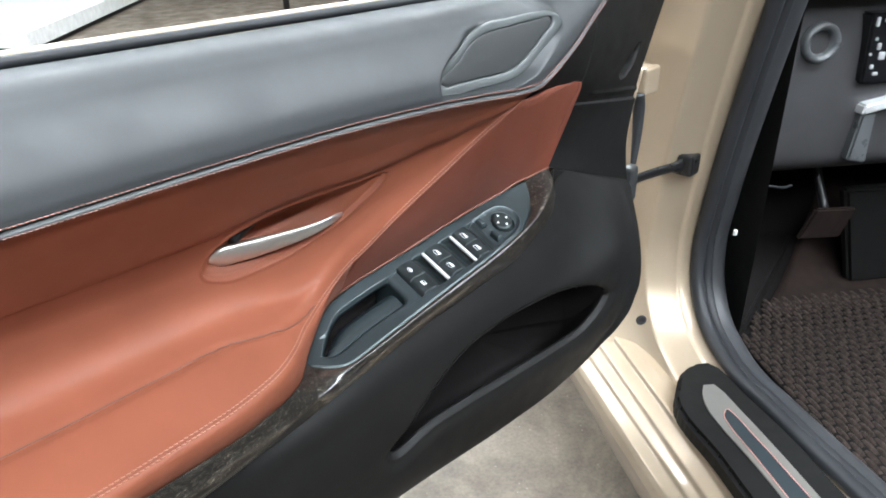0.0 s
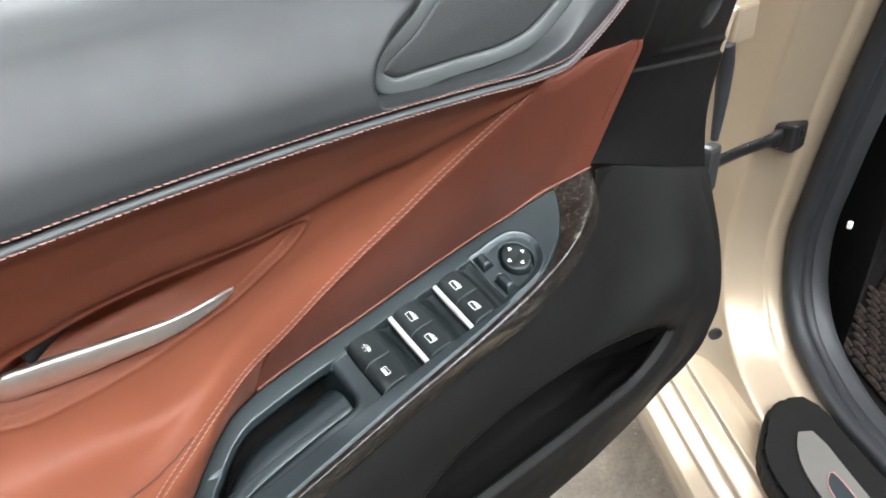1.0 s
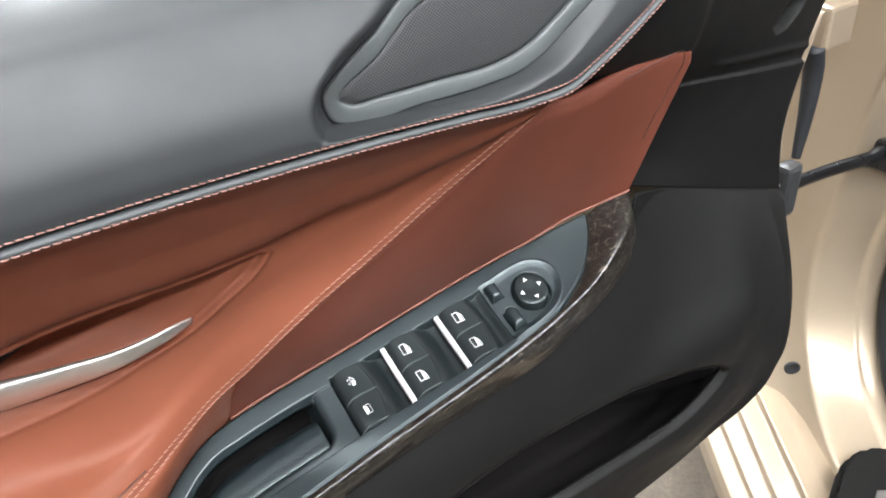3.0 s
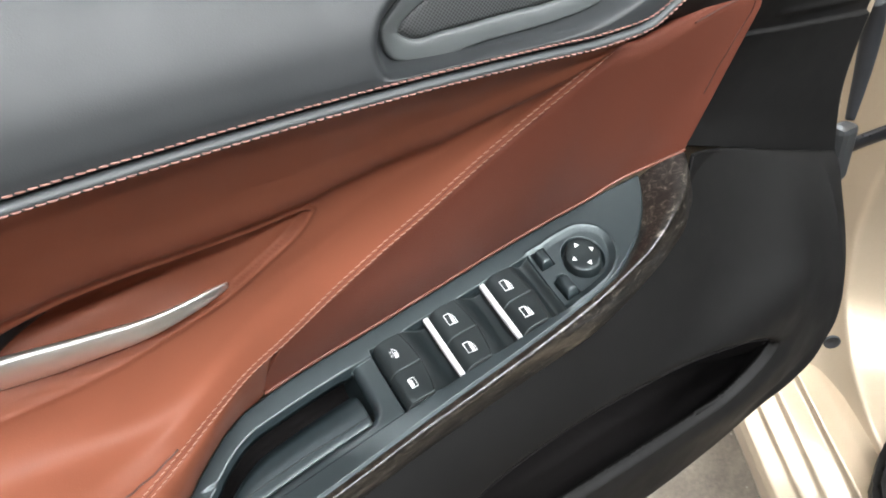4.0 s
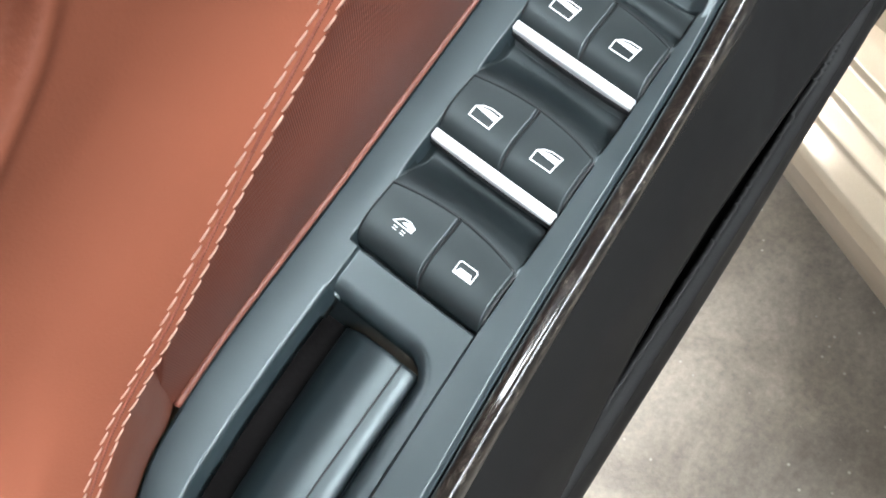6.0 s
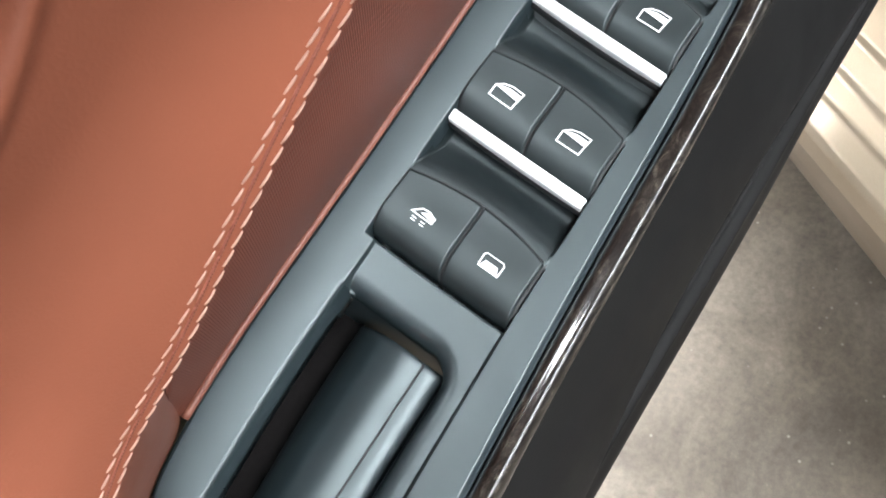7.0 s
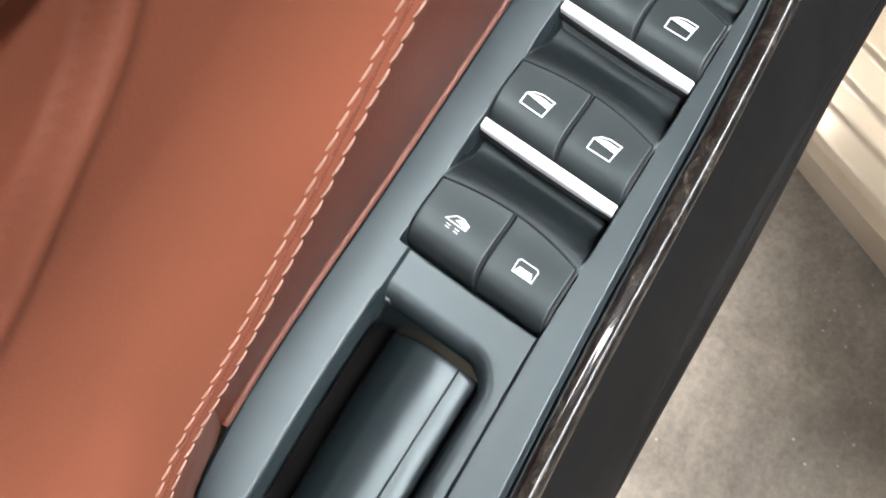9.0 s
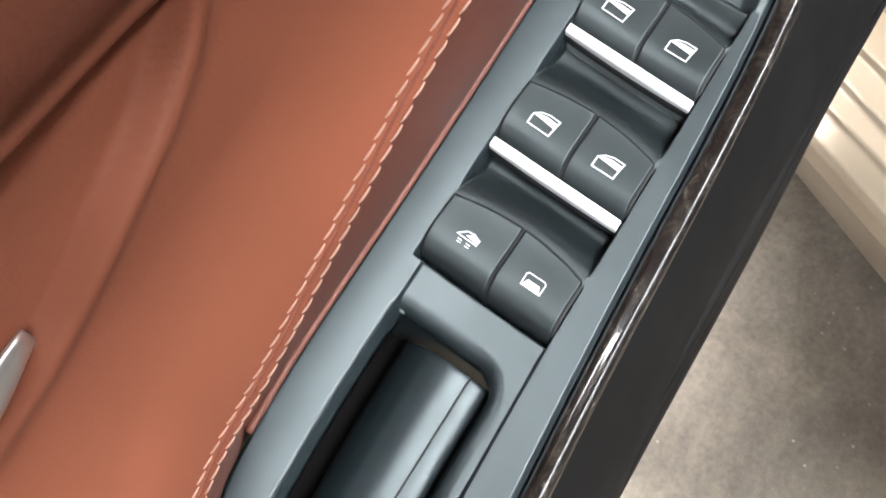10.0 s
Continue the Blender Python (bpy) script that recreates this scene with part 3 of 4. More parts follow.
def leaf_panel():
    top = curve([(-.6625, .0862, .776)] + [(q, float(EDGE(q)[0, 0]) + .006, float(EDGE(q)[0, 1]) - .004) for q in (-.645, -.615, -.588, -.56, -.537, -.514, -.48)] + [(-.459, .030, .929),
                 (-.43, .038, .923), (-.39, .045, .924), (-.345, .050, .9272), (-.324, .053, .9262), (-.315, .055, .9215), (-.312, .057, .916)])
    low = curve([(q, float(INN(q)[0, 0]) + .0002, float(plate_z(q, INN(q)[0, 0])) + .0004) for q in (-.661, -.64, -.62, -.585, -.545, -.5, -.46, -.42)] + [(-.395, .0895, .8040), (-.368, .0865, .8070), (-.340, .0815, .8110)])
    u = np.linspace(0, 1, 240)
    a, b = top(u), low(u)
    v = np.linspace(0, 1, 50)[None, :, None]
    P = a[:, None] * (1 - v) + b[:, None] * v
    P[..., 1] -= .005 * np.sin(np.pi * v[..., 0]) ** .8 * np.sin(np.pi * np.clip(u * 1.05, 0, 1))[:, None]
    P[..., 1] += .003 * (1 - ease(0, .06, v[..., 0]))
    leaf = part("leaf_panel", sheet(P, (0, .006, 0)), LEAF, door, "dark brown fine-grained leather blade")
    edge = hermite(u, b + np.array([0, -.0012, .0006]))
    part("leaf_edge", tube(edge, .0011, 200, 10), EDGE_BROWN, leaf, "lighter brown turned edge")
    line = [P[k, 2] for k in range(196, 230, 4)] + [P[232 - int(.10 * j), j] for j in range(5, 33, 4)]
    part("leaf_hem", tube(curve([q + np.array([0, -.0003, 0]) for q in line]), .0005, 90, 6), DEEP_BROWN, leaf, "sewn hem line round the tip")


leaf_panel()

# switch console
TRAY_R = along([(-.7192, .0463, 0), (-.7168, .0428, 0), (-.7128, .0400, 0), (-.706, .0395, 0), (-.69, .0415, 0), (-.66, .0438, 0), (-.6118, .0450, 0)])
TRAY_L = along([(-.7192, .0467, 0), (-.715, .0508, 0), (-.71, .0553, 0), (-.70, .0628, 0), (-.69, .0692, 0), (-.68, .0733, 0), (-.66, .0755, 0), (-.64, .0764, 0), (-.6118, .0768, 0)])
ROWS = (-.597, -.557, -.515)
DIAL = (-.4490, .0612)
KNOBS = ((-.4722, .0727, .0080, .0104), (-.4706, .0505, .0086, .0124))


def tray_outline():
    q = np.r_[np.linspace(-.7192, -.700, 26), np.linspace(-.698, -.6118, 26)]
    a, b = np.column_stack([q, TRAY_R(q)[:, 0]]), np.column_stack([q, TRAY_L(q)[:, 0]])
    # the front corner beside the rail is rounded
    c = [(-.6118 - .0075 * (1 - math.sin(w)), .0450 + .0075 * (1 - math.cos(w))) for w in np.linspace(0, math.pi / 2, 8)]
    return np.vstack([a[a[:, 0] < -.6195], c, b[::-1]])


TRAY = tray_outline()


def bowed(x0, y):
    """The bowed back edge of a pair of switches."""
    return x0 + .0186 + .0036 * (1 - ((y - .0588) / .0205) ** 2)


def console_dip(x, y):
    h = np.zeros_like(x)
    d = inside(x, y, TRAY)
    # the bar in front of the tray rolls over into it; its sides lie a little under the rails
    rule = .0384 + (x + .60) * .03
    bar = ease(-.5965, -.5975, x) * ease(.0768, .0762, y) * ease(0, .0005, y - rule) * ease(-.714, -.706, x) * np.where(x < -.6185, ease(.062, .060, y), 1)
    h -= .0012 * bar
    g = np.linspace(-.7192, -.6118, 60)
    rail = np.where(x < -.6118, np.interp(x, g, TRAY_L(g)[:, 0]) - .002, .0765)
    roll = np.where(y > rail, .0012, .0050)
    over = np.where((x > -.6118) & (y > .0765), roll, d)
    h -= roll * (1 - np.sqrt(np.clip(1 - np.clip(1 - (over + .0002) / roll, 0, 1) ** 2, 0, 1)))
    h -= .0050 * ease(.0000, -.0010, d)
    ch = np.minimum(np.minimum(x + .598, -.4800 - x), np.minimum(y - .0383, .0793 - y))
    low = np.full_like(x, -.0035)
    for x0 in ROWS:
        # behind the bowed back of each pair the well starts level and sinks towards the next bar
        back, end = bowed(x0, y) - .0004, x0 + (.0390 if x0 < -.53 else .0345)
        q = (x - back) / (end - back)
        dip = .0002 - .0072 * ease(.06, .80, q) + .0058 * ease(.45, 1.0, q) * (x0 > -.53)
        low = np.where((q > 0) & (q <= 1), dip, low)
        low = np.where((x > x0 - .0008) & (q <= 0), -.0090, low)
    h += low * ease(-.0003, .0007, ch)
    for (kx, ky, lx, ly) in KNOBS:
        pit = np.maximum(np.abs(x - kx + .0004) - lx / 2 - .0009, np.abs(y - ky) - ly / 2 - .0007)
        h -= .0045 * ease(.0003, -.0003, pit)
    # slot in which the selector slides
    slot = np.hypot(x - KNOBS[1][0] - .0004, np.maximum(0, y - KNOBS[1][1] - .0058)) - .0036
    h -= .0018 * ease(.0004, -.0006, slot) * (y > KNOBS[1][1])
    r = np.hypot(x - DIAL[0], y - DIAL[1])
    wing = inside(x, y, curve([(-.484, .0392), (-.484, .060), (-.484, .0786), (-.468, .0802), (-.453, .0808), (-.4365, .0782), (-.4275, .0700), (-.4265, .0600), (-.4310, .0515), (-.4400, .0446), (-.4570, .0404), (-.470, .0394)], True)(np.linspace(0, 1, 90)))
    h -= (.0007 + .0014 * ease(.076, .046, y)) * ease(.0006, -.0042, wing) * ease(-.4815, -.4795, x)
    h += .0005 * np.exp(-((wing - .0010) / .0009) ** 2) * ease(-.4815, -.4785, x)
    h -= .0050 * ease(.0142, .0134, r)
    h -= .0009 * np.exp(-((y - rule) / .00030) ** 2) * (x < -.5972) * ease(-.708, -.700, x)
    return h


def console():
    n, m = 940, 270
    x = np.linspace(-.7366, -.3770, n)
    a, b = OUT(x)[:, :1], INN(x)[:, :1]
    v = np.linspace(0, 1, m)[None]
    y = a * (1 - v) + b * v
    X = np.repeat(x[:, None], m, 1)
    X, y, d = snapped(X, y, TRAY, -.0006)
    z = plate_z(X, y) + console_dip(X, y)
    e = np.minimum(y - a, b - y)
    z -= .0012 * (1 - ease(0, .0014, e))
    # the rail beside the leather leans towards it
    z -= 8.0 * np.clip(.0100 - (b - y), 0, .01) ** 2 * ease(-.40, -.44, X)
    well = np.minimum(np.minimum(X + .5974, -.4806 - X), np.minimum(y - .0387, .0789 - y))[:-1, :-1] > 0
    plate = part("switch_console", sheet_where(np.stack([X, y, z], -1), some_in(d > -.0006) & ~well, (0, .0006, -.0035)), CONSOLE, door, "slate-grey plastic switch console with a grip tray")
    part("switch_well", sheet_where(np.stack([X, y, z], -1), well), BUTTON, plate, "dark hollowed well between the switches")
    # grip tray: a floor that falls away under the inner rail, a gap beside it and steep walls
    q = np.r_[np.linspace(-.7191, -.702, 34), np.linspace(-.7005, -.6105, 60)]
    r, l = TRAY_R(q)[:, 0], TRAY_L(q)[:, 0]
    deep = np.sqrt(np.clip(1 - np.clip(1 - (q + .7193) / .016, 0, 1) ** 2, 0, 1))

    def sweep(prof, n):
        k = curve(prof)(np.linspace(0, 1, n))
        u = (k[None, :, 0] - .0450) / (.0768 - .0450)
        yy = r[:, None] * (1 - u) + l[:, None] * u
        xx = np.repeat(q[:, None], n, 1)
        return np.stack([xx, yy, plate_z(xx, np.minimum(yy, l[:, None])) + k[None, :, 1] * deep[:, None]], -1)
    P = sweep([(.0448, -.0030), (.0452, -.0050), (.0457, -.0085), (.0462, -.0120), (.0468, -.0125)], 18)
    part("tray_wall", sheet(P), CONSOLE, plate, "steep outer wall of the grip tray")
    P = sweep([(.0466, -.0130), (.0472, -.0100), (.0476, -.0093), (.0484, -.0089), (.0540, -.0083), (.0595, -.0083), (.0650, -.0101), (.0700, -.0142), (.0750, -.0200), (.0790, -.0262), (.0820, -.0330)], 60)
    keep = q < -.6150
    P = P[keep]
    P = np.concatenate([P, P[-1:] + np.array([.0003, 0, -.0004]), P[-1:] + np.array([.0004, 0, -.004])], 0)
    part("tray_floor", sheet(P), CONSOLE, plate, "smooth hollow floor of the grip tray")
    # the undercut is coloured black in place of the shade under the rail
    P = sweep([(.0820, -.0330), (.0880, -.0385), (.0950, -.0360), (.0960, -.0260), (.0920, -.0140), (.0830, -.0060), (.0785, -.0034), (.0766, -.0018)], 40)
    part("tray_undercut", sheet(P), CARPET_AND_SHADE, plate, "undercut shell of the grip tray, coloured black for its shade")
    yy, hh = np.linspace(.0405, .0960, 30)[:, None], np.linspace(-.0050, -.042, 14)[None]
    xx = -.6126 - .004 * np.clip(1 - (yy - .0450) / .006, 0, 1) ** 2 + 0 * hh
    part("tray_front", sheet(np.stack([xx, yy + 0 * hh, plate_z(xx, np.minimum(yy, .077) + 0 * hh) + hh], -1)), CONSOLE, plate, "front wall of the grip tray")
    xs = np.linspace(-.713, -.6152, 30)
    p = np.column_stack([xs, .0528 + .05 * np.clip(xs + .66, -1, 0), 0 * xs])
    k = np.sqrt(np.clip(1 - np.clip(1 - (xs + .7193) / .016, 0, 1) ** 2, 0, 1))
    p[:, 2] = [float(plate_z(c[0], c[1])) - .0082 * w for c, w in zip(p, k)]
    part("tray_seam", tube(hermite(np.linspace(0, 1, 30), p), .0003, 60, 6), DARK_GAP, plate, "fine dark seam in the tray floor")


console()


def on_button(x0):
    def high(x, y):
        q = np.clip((x - x0) / .021, 0, 1)
        return -.0052 + .0074 * np.sqrt(np.clip(1 - (1 - np.clip(q / .40, 0, 1)) ** 2.4, 0, 1)) - .0010 * ease(.40, 1.0, q)
    return high


def window_switch(x0, y0, y1, icon):
    high = on_button(x0)
    n, m = 40, 24
    v = np.linspace(-1, 1, m)[None]
    v = (np.sign(v) * (1 - (1 - np.abs(v)) ** 2.6) + 1) / 2
    y = np.repeat(y0 + (y1 - y0) * v, n, 0)
    far = bowed(x0, y)
    q = np.linspace(0, 1, n)[:, None] ** 1.15
    x = x0 + .0003 + (far - x0 - .0003) * q
    side = np.minimum(y - y0, y1 - y)
    z = plate_z(x, y) + high(x, y) - .00025 * (1 - ease(0, .00022, side))
    ob = part("window_switch", sheet(np.stack([x, y, z], -1), (.0006, 0, -.007)), BUTTON, door, "dark rocker button with a white " + ("window" if icon in "fr" else "sunshade") + " symbol")
    yc, xc = (y0 + y1) / 2 + .0002, x0 + .0106

    def place(s, t, h):
        # s runs across the door, t along it
        px, py = xc + t * .88, yc - s * .88
        return (px, py, float(plate_z(px, py) + high(np.array([px]), np.array([py]))[0]) + .00018 + h)

    def stroke(pts, w=.00020, closed=True):
        """One flat printed line of half-width w, in one piece."""
        p = [np.array(q, float) for q in (list(pts) + ([pts[0]] if closed else []))]
        fine = [p[a] + (p[a + 1] - p[a]) * j / 5 for a in range(len(p) - 1) for j in range(5)] + ([] if closed else [p[-1]])
        k = len(fine)
        inner, outer = [], []
        for a in range(k):
            back = fine[a] - fine[a - 1] if closed or a else fine[1] - fine[0]
            ahead = fine[(a + 1) % k] - fine[a] if closed or a < k - 1 else fine[-1] - fine[-2]
            n0, n1 = (np.array((-q[1], q[0])) / (np.linalg.norm(q) + 1e-12) for q in (back, ahead))
            mid = (n0 + n1) / max(.5, 1 + float(n0 @ n1))
            inner.append(fine[a] + mid * w)
            outer.append(fine[a] - mid * w)
        V = [place(*q, h) for h in (.00012, 0) for q in inner + outer]
        F = []
        for a in range(k if closed else k - 1):
            b = (a + 1) % k
            F += [(a, b, k + b, k + a), (2 * k + a, 3 * k + a, 3 * k + b, 2 * k + b), (a, 2 * k + a, 2 * k + b, b), (k + a, k + b, 3 * k + b, 3 * k + a)]
        if not closed:
            F += [(0, k, 3 * k, 2 * k), (k - 1, 3 * k - 1, 4 * k - 1, 2 * k - 1)]
        return [mesh_of(V, F, False)]
    bits = []
    if icon in "fr":
        bits += stroke([(-.0041, -.0032), (.0034, -.0032), (.0042, .0031), (.0004, .0032), (-.0021, .0024), (-.0040, .0006)])
        bits.append(prism([(-.0036, .0005), (.0036, -.0002), (.0039, .0020), (.0002, .0022), (-.0018, .0017)], place, .00012))
    elif icon == "s":
        bits += stroke([(-.0034, -.0006), (.0032, -.0006), (.0034, .0012), (.0012, .0021), (-.0010, .0018)], .00017)
        bits.append(prism([(-.0008, .0004), (.0032, -.0002), (.0032, .0011), (.0010, .0017)], place, .00012))
        for s in (-.0016, .0012):
            for t in (-.0018, -.0027):
                bits += stroke([(s - .0008, t), (s + .0006, t)], .00014, False)
    else:
        bits += stroke([(-.0032, -.0022), (.0032, -.0022), (.0033, .0016), (.0027, .0023), (-.0027, .0023), (-.0033, .0016)], .00017)
        bits.append(prism([(-.0029, -.0020), (.0029, -.0020), (.0020, .0002), (-.0020, .0002)], place, .00012))
    part("symbol", merged(bits), ICON, ob, "white printed symbol")


for k, x0 in enumerate(ROWS):
    window_switch(x0, .05920, .0788, "srf"[k])
    window_switch(x0, .0388, .05840, "brf"[k])


def gap_shade(x0, y0, y1, drop, far):
    """Dark strip in place of the shade beside a button, following its top."""
    high = on_button(x0)
    q = np.linspace(x0 - .0004, x0 + far, 24)[:, None]
    yy = np.linspace(y0, y1, 3)[None]
    X = q + 0 * yy
    return sheet(np.stack([X, yy + 0 * q, plate_z(X, yy + 0 * q) + np.minimum(high(X, yy), .002) - drop], -1))


def back_line(x0):
    """Fine dark tube in place of the shade behind the bowed edge."""
    y = np.linspace(.0390, .0787, 30)
    x = bowed(x0, y) + .0002
    return tube(hermite(np.linspace(0, 1, 30), np.column_stack([x, y, plate_z(x, y) + on_button(x0)(x, y) - .0003])), .00025, 40, 6)


for x0 in ROWS:
    part("gap_shade", merged([back_line(x0), gap_shade(x0, .0581, .0595, .0011, .0224), gap_shade(x0, .0381, .0390, .0012, .0195), gap_shade(x0, .0786, .0795, .0012, .0195)]), DARK_GAP, door, "dark strips for the shade round a pair of switches")
BAR = [(-.0019, -.0034), (-.0019, -.0003), (-.0015, .0002), (.0012, .0005), (.0016, .0001), (.0016, -.0034)]
for x0 in ROWS[1:]:
    def lay(s, t, h, xb=x0 - .0015):
        return (xb + s, .0387 + h, plate_z(xb, .0387 + h) - .0003 + t)
    part("chrome_bar", prism(BAR, lay, .0402, .0002), CHROME, door, "bright chrome strip under the switches")
    ys = np.linspace(.0384, .0792, 12)
    p = np.column_stack([np.full(12, x0 - .0016), ys, plate_z(x0 - .0016, ys) - .0030])
    part("bar_seat", tube(hermite(np.linspace(0, 1, 12), p), .0023, 12, 8), DARK_GAP, door)


def disc(center, rings, n=64):
    """A turned body on the console: rings of radius and height."""
    a = np.linspace(0, 2 * np.pi, n)
    rows = []
    for r, h in rings:
        px, py = center[0] + r * np.cos(a), center[1] + r * np.sin(a)
        rows.append(np.stack([px, py, plate_z(px, py) + h], -1))
    return sheet(np.stack(rows, 1))


dial = part("mirror_dial", disc(DIAL, [(.0118, -.006), (.0118, .0002), (.0113, .0010), (.0104, .0014), (.0060, .0010), (.0001, .0007)]), BUTTON, door, "round black mirror adjuster with white arrows")
for ax, ay in ((1, 0), (-1, 0), (0, 1), (0, -1)):
    def spot(s, t, h, ax=ax, ay=ay):
        px, py = DIAL[0] + ax * (.0072 + t) - ay * s, DIAL[1] + ay * (.0072 + t) + ax * s
        return (px, py, plate_z(px, py) + .00125 + h)
    part("arrow", prism([(-.0017, -.0011), (.0017, -.0011), (0, .0016)], spot, .0002), ICON, dial, "white arrow")


def knob(cx, cy, lx, ly, name, label):
    n, m = 28, 32
    s, t = np.linspace(-1, 1, n)[:, None], np.linspace(-1, 1, m)[None]
    x, y = cx + lx / 2 * s + 0 * t, cy + ly / 2 * t + 0 * s
    z = plate_z(x, y) - .0022 + .0050 * np.sqrt((1 - np.abs(s) ** 3.5) * (1 - np.abs(t) ** 8) + .0) - .0005 * s
    part(name, sheet(np.stack([x, y, z], -1), (0, 0, -.004)), CONSOLE, door, label)


knob(*KNOBS[0], "fold_button", "small dark mirror folding button")
knob(*KNOBS[1], "mirror_selector", "small dark sliding mirror selector")


def wood_trim():
    x1 = np.linspace(LEFT, -.7372, 160)
    a1 = np.column_stack([x1, SIDE(x1)])
    x2 = np.linspace(-.7366, -.3770, 260)
    y2 = OUT(x2)[:, 0]
    a2 = np.column_stack([x2, y2, plate_z(x2, y2) - .0012])
    a = np.vstack([a1, a2])

    def beside(rail, end):
        x = np.concatenate([np.linspace(LEFT, -.742, 160), np.linspace(-.741, end, 260)])
        return np.column_stack([x, rail(x)])
    r, b = beside(RIDGE, -.3455), beside(WOOD_LOW, -.3435)
    rows = [a + np.array([0, .003, -.006]), a + np.array([0, .0004, -.0022]), a + np.array([0, -.0004, -.0004]), mixed(a, r, .12) + np.array([0, 0, .0007]), mixed(a, r, .45) + np.array([0, 0, .0019]), mixed(a, r, .74) + np.array([0, 0, .0012]),
            r + np.array([0, .0014, -.0012]), mixed(r, b, .24) + np.array([0, .0000, 0]), mixed(r, b, .45) + np.array([0, -.0006, 0]), mixed(r, b, .72) + np.array([0, -.0008, 0]), b, b + np.array([0, .004, -.001])]
    S = np.stack(rows, 1)
    k = np.array([0, .07, .11, .17, .36, .48, .55, .62, .72, .85, .95, 1.0])
    P = np.stack([hermite(k, S[i])(np.linspace(0, 1, 56)) for i in range(len(a))], 0)
    part("wood_trim", sheet(P), WOOD, door, "glossy dark burl wood strip")


wood_trim()

BIN = [(-.250, .6120), (-.262, .6250), (-.29, .645), (-.337, .666), (-.385, .679), (-.432, .685), (-.508, .687), (-.56, .681), (-.61, .659), (-.645, .629), (-.672, .604), (-.668, .597), (-.60, .5985), (-.531, .594), (-.465, .588),
       (-.39, .581), (-.348, .577), (-.306, .5775), (-.274, .590), (-.255, .604)]


def lower_panel():
    low = along([(-1.25, .045, .50), (-.63, .044, .500), (-.44, .044, .485), (-.33, .044, .483), (-.28, .042, .491), (-.24, .038, .505), (-.205, .034, .528), (-.18, .032, .560), (-.165, .034, .60), (-.152, .05, .66), (-.143, .078, .733)])
    crease = along([(-.343, .082, .8125), (-.30, .086, .796), (-.22, .086, .766), (-.1425, .084, .738)])
    n, m = 680, 230
    q = np.linspace(0, 1, n)
    x = LEFT + (-.1435 - LEFT) * (1 - (1 - q) ** 1.6) ** .85
    top = np.where((x < -.343)[:, None], WOOD_LOW(x) + np.array([.002, .001]), crease(x))
    bot = low(x)
    t = np.linspace(0, 1, m)[None]
    bulge = np.interp(x, [-1.3, -.6, -.45, -.25, -.17, -.143], [.034, .029, .0275, .036, .018, .0])[:, None]
    z = top[:, 1:] * (1 - t) + bot[:, 1:] * t
    X = np.repeat(x[:, None], m, 1)
    w = np.exp(-((x[:, None] - x[None]) / .045) ** 2) * np.gradient(x)[None]
    soft = (w @ top) / w.sum(1, keepdims=True)
    k = ease(.02, .09, np.abs(x + .343))[:, None]
    soft = soft * (1 - k) + top * k
    f = np.clip((soft[:, 1:] - z) / (soft[:, 1:] - bot[:, 1:]), 0, 1)
    old = soft[:, :1] * (1 - f) + bot[:, :1] * f - bulge * np.sin(np.pi * f) ** .6 * (1 - .30 * ease(.63, .56, z)) * (1 - .42 * ease(.62, .685, z) * ease(-.22, -.30, X))
    # the panel swells out above the pocket and again at its lip
    brow = np.interp(x, [-1.25, -.9, -.75, -.66, -.62, -.57, -.52, -.42, -.37, -.32, -.28, -.25, -.14], [-.010, -.005, .003, .0085, .0112, .0132, .0144, .0150, .0172, .0222, .0255, .0275, .036])
    lip = np.interp(x, [-1.25, -.9, -.62, -.56, -.5, -.45, -.4, -.35, -.25, -.14], [.0, .006, .0165, .0182, .0192, .0202, .0215, .0235, .0265, .036])
    w = np.exp(-((x[:, None] - x[None]) / .03) ** 2) * np.gradient(x)[None]
    w /= w.sum(1, keepdims=True)
    brow, lip = w @ brow, w @ lip
    y = np.empty_like(z)
    for i in range(n):
        b0 = bot[i, 1]
        zs = np.array([b0, b0 + .026, max(.553, b0 + .045), max(.583, b0 + .065), max(.625, b0 + .085), max(.677, b0 + .105), max(.708, b0 + .125), soft[i, 1]])
        ys = np.array([bot[i, 0], lip[i] + .0135, lip[i] + .0045, lip[i], (lip[i] + brow[i]) / 2 - .0010, brow[i], mixed(brow[i], soft[i, 0], .33), soft[i, 0]])
        y[i] = hermite(zs, ys[:, None])(np.clip(z[i], b0, soft[i, 1]))[:, 0] if x[i] < -.17 else old[i]
    k = ease(-.18, -.26, X)
    y = y * k + old * (1 - k)
    deep = -.0006 - .0042 * ease(.640, .605, z)
    X, z, d = snapped(X, z, curve(BIN, True)(np.linspace(0, 1, 200)), deep)
    under = ease(.640, .605, z)
    y += .0045 * np.exp(-(np.maximum(d, 0) / .010) ** 2) * under + .0016 * np.exp(-(np.maximum(d, 0) / .003) ** 2) * (1 - under)
    y += (.0065 * ease(.0010, -.0052, d)) * under + .002 * ease(.0012, -.0008, d) * (1 - under)
    y += .018 * ease(.93, 1.0, t) ** 2
    P = np.stack([X, y, z], -1)
    part("lower_panel", sheet_where(P, some_in(d > deep), (0, .003, 0)), BLACK_TRIM, door, "black grained plastic lower door panel with a storage pocket")
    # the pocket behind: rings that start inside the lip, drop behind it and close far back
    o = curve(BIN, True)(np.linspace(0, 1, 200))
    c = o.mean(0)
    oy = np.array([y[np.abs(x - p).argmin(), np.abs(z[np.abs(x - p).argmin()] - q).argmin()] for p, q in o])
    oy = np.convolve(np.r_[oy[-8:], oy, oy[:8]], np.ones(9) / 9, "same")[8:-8]
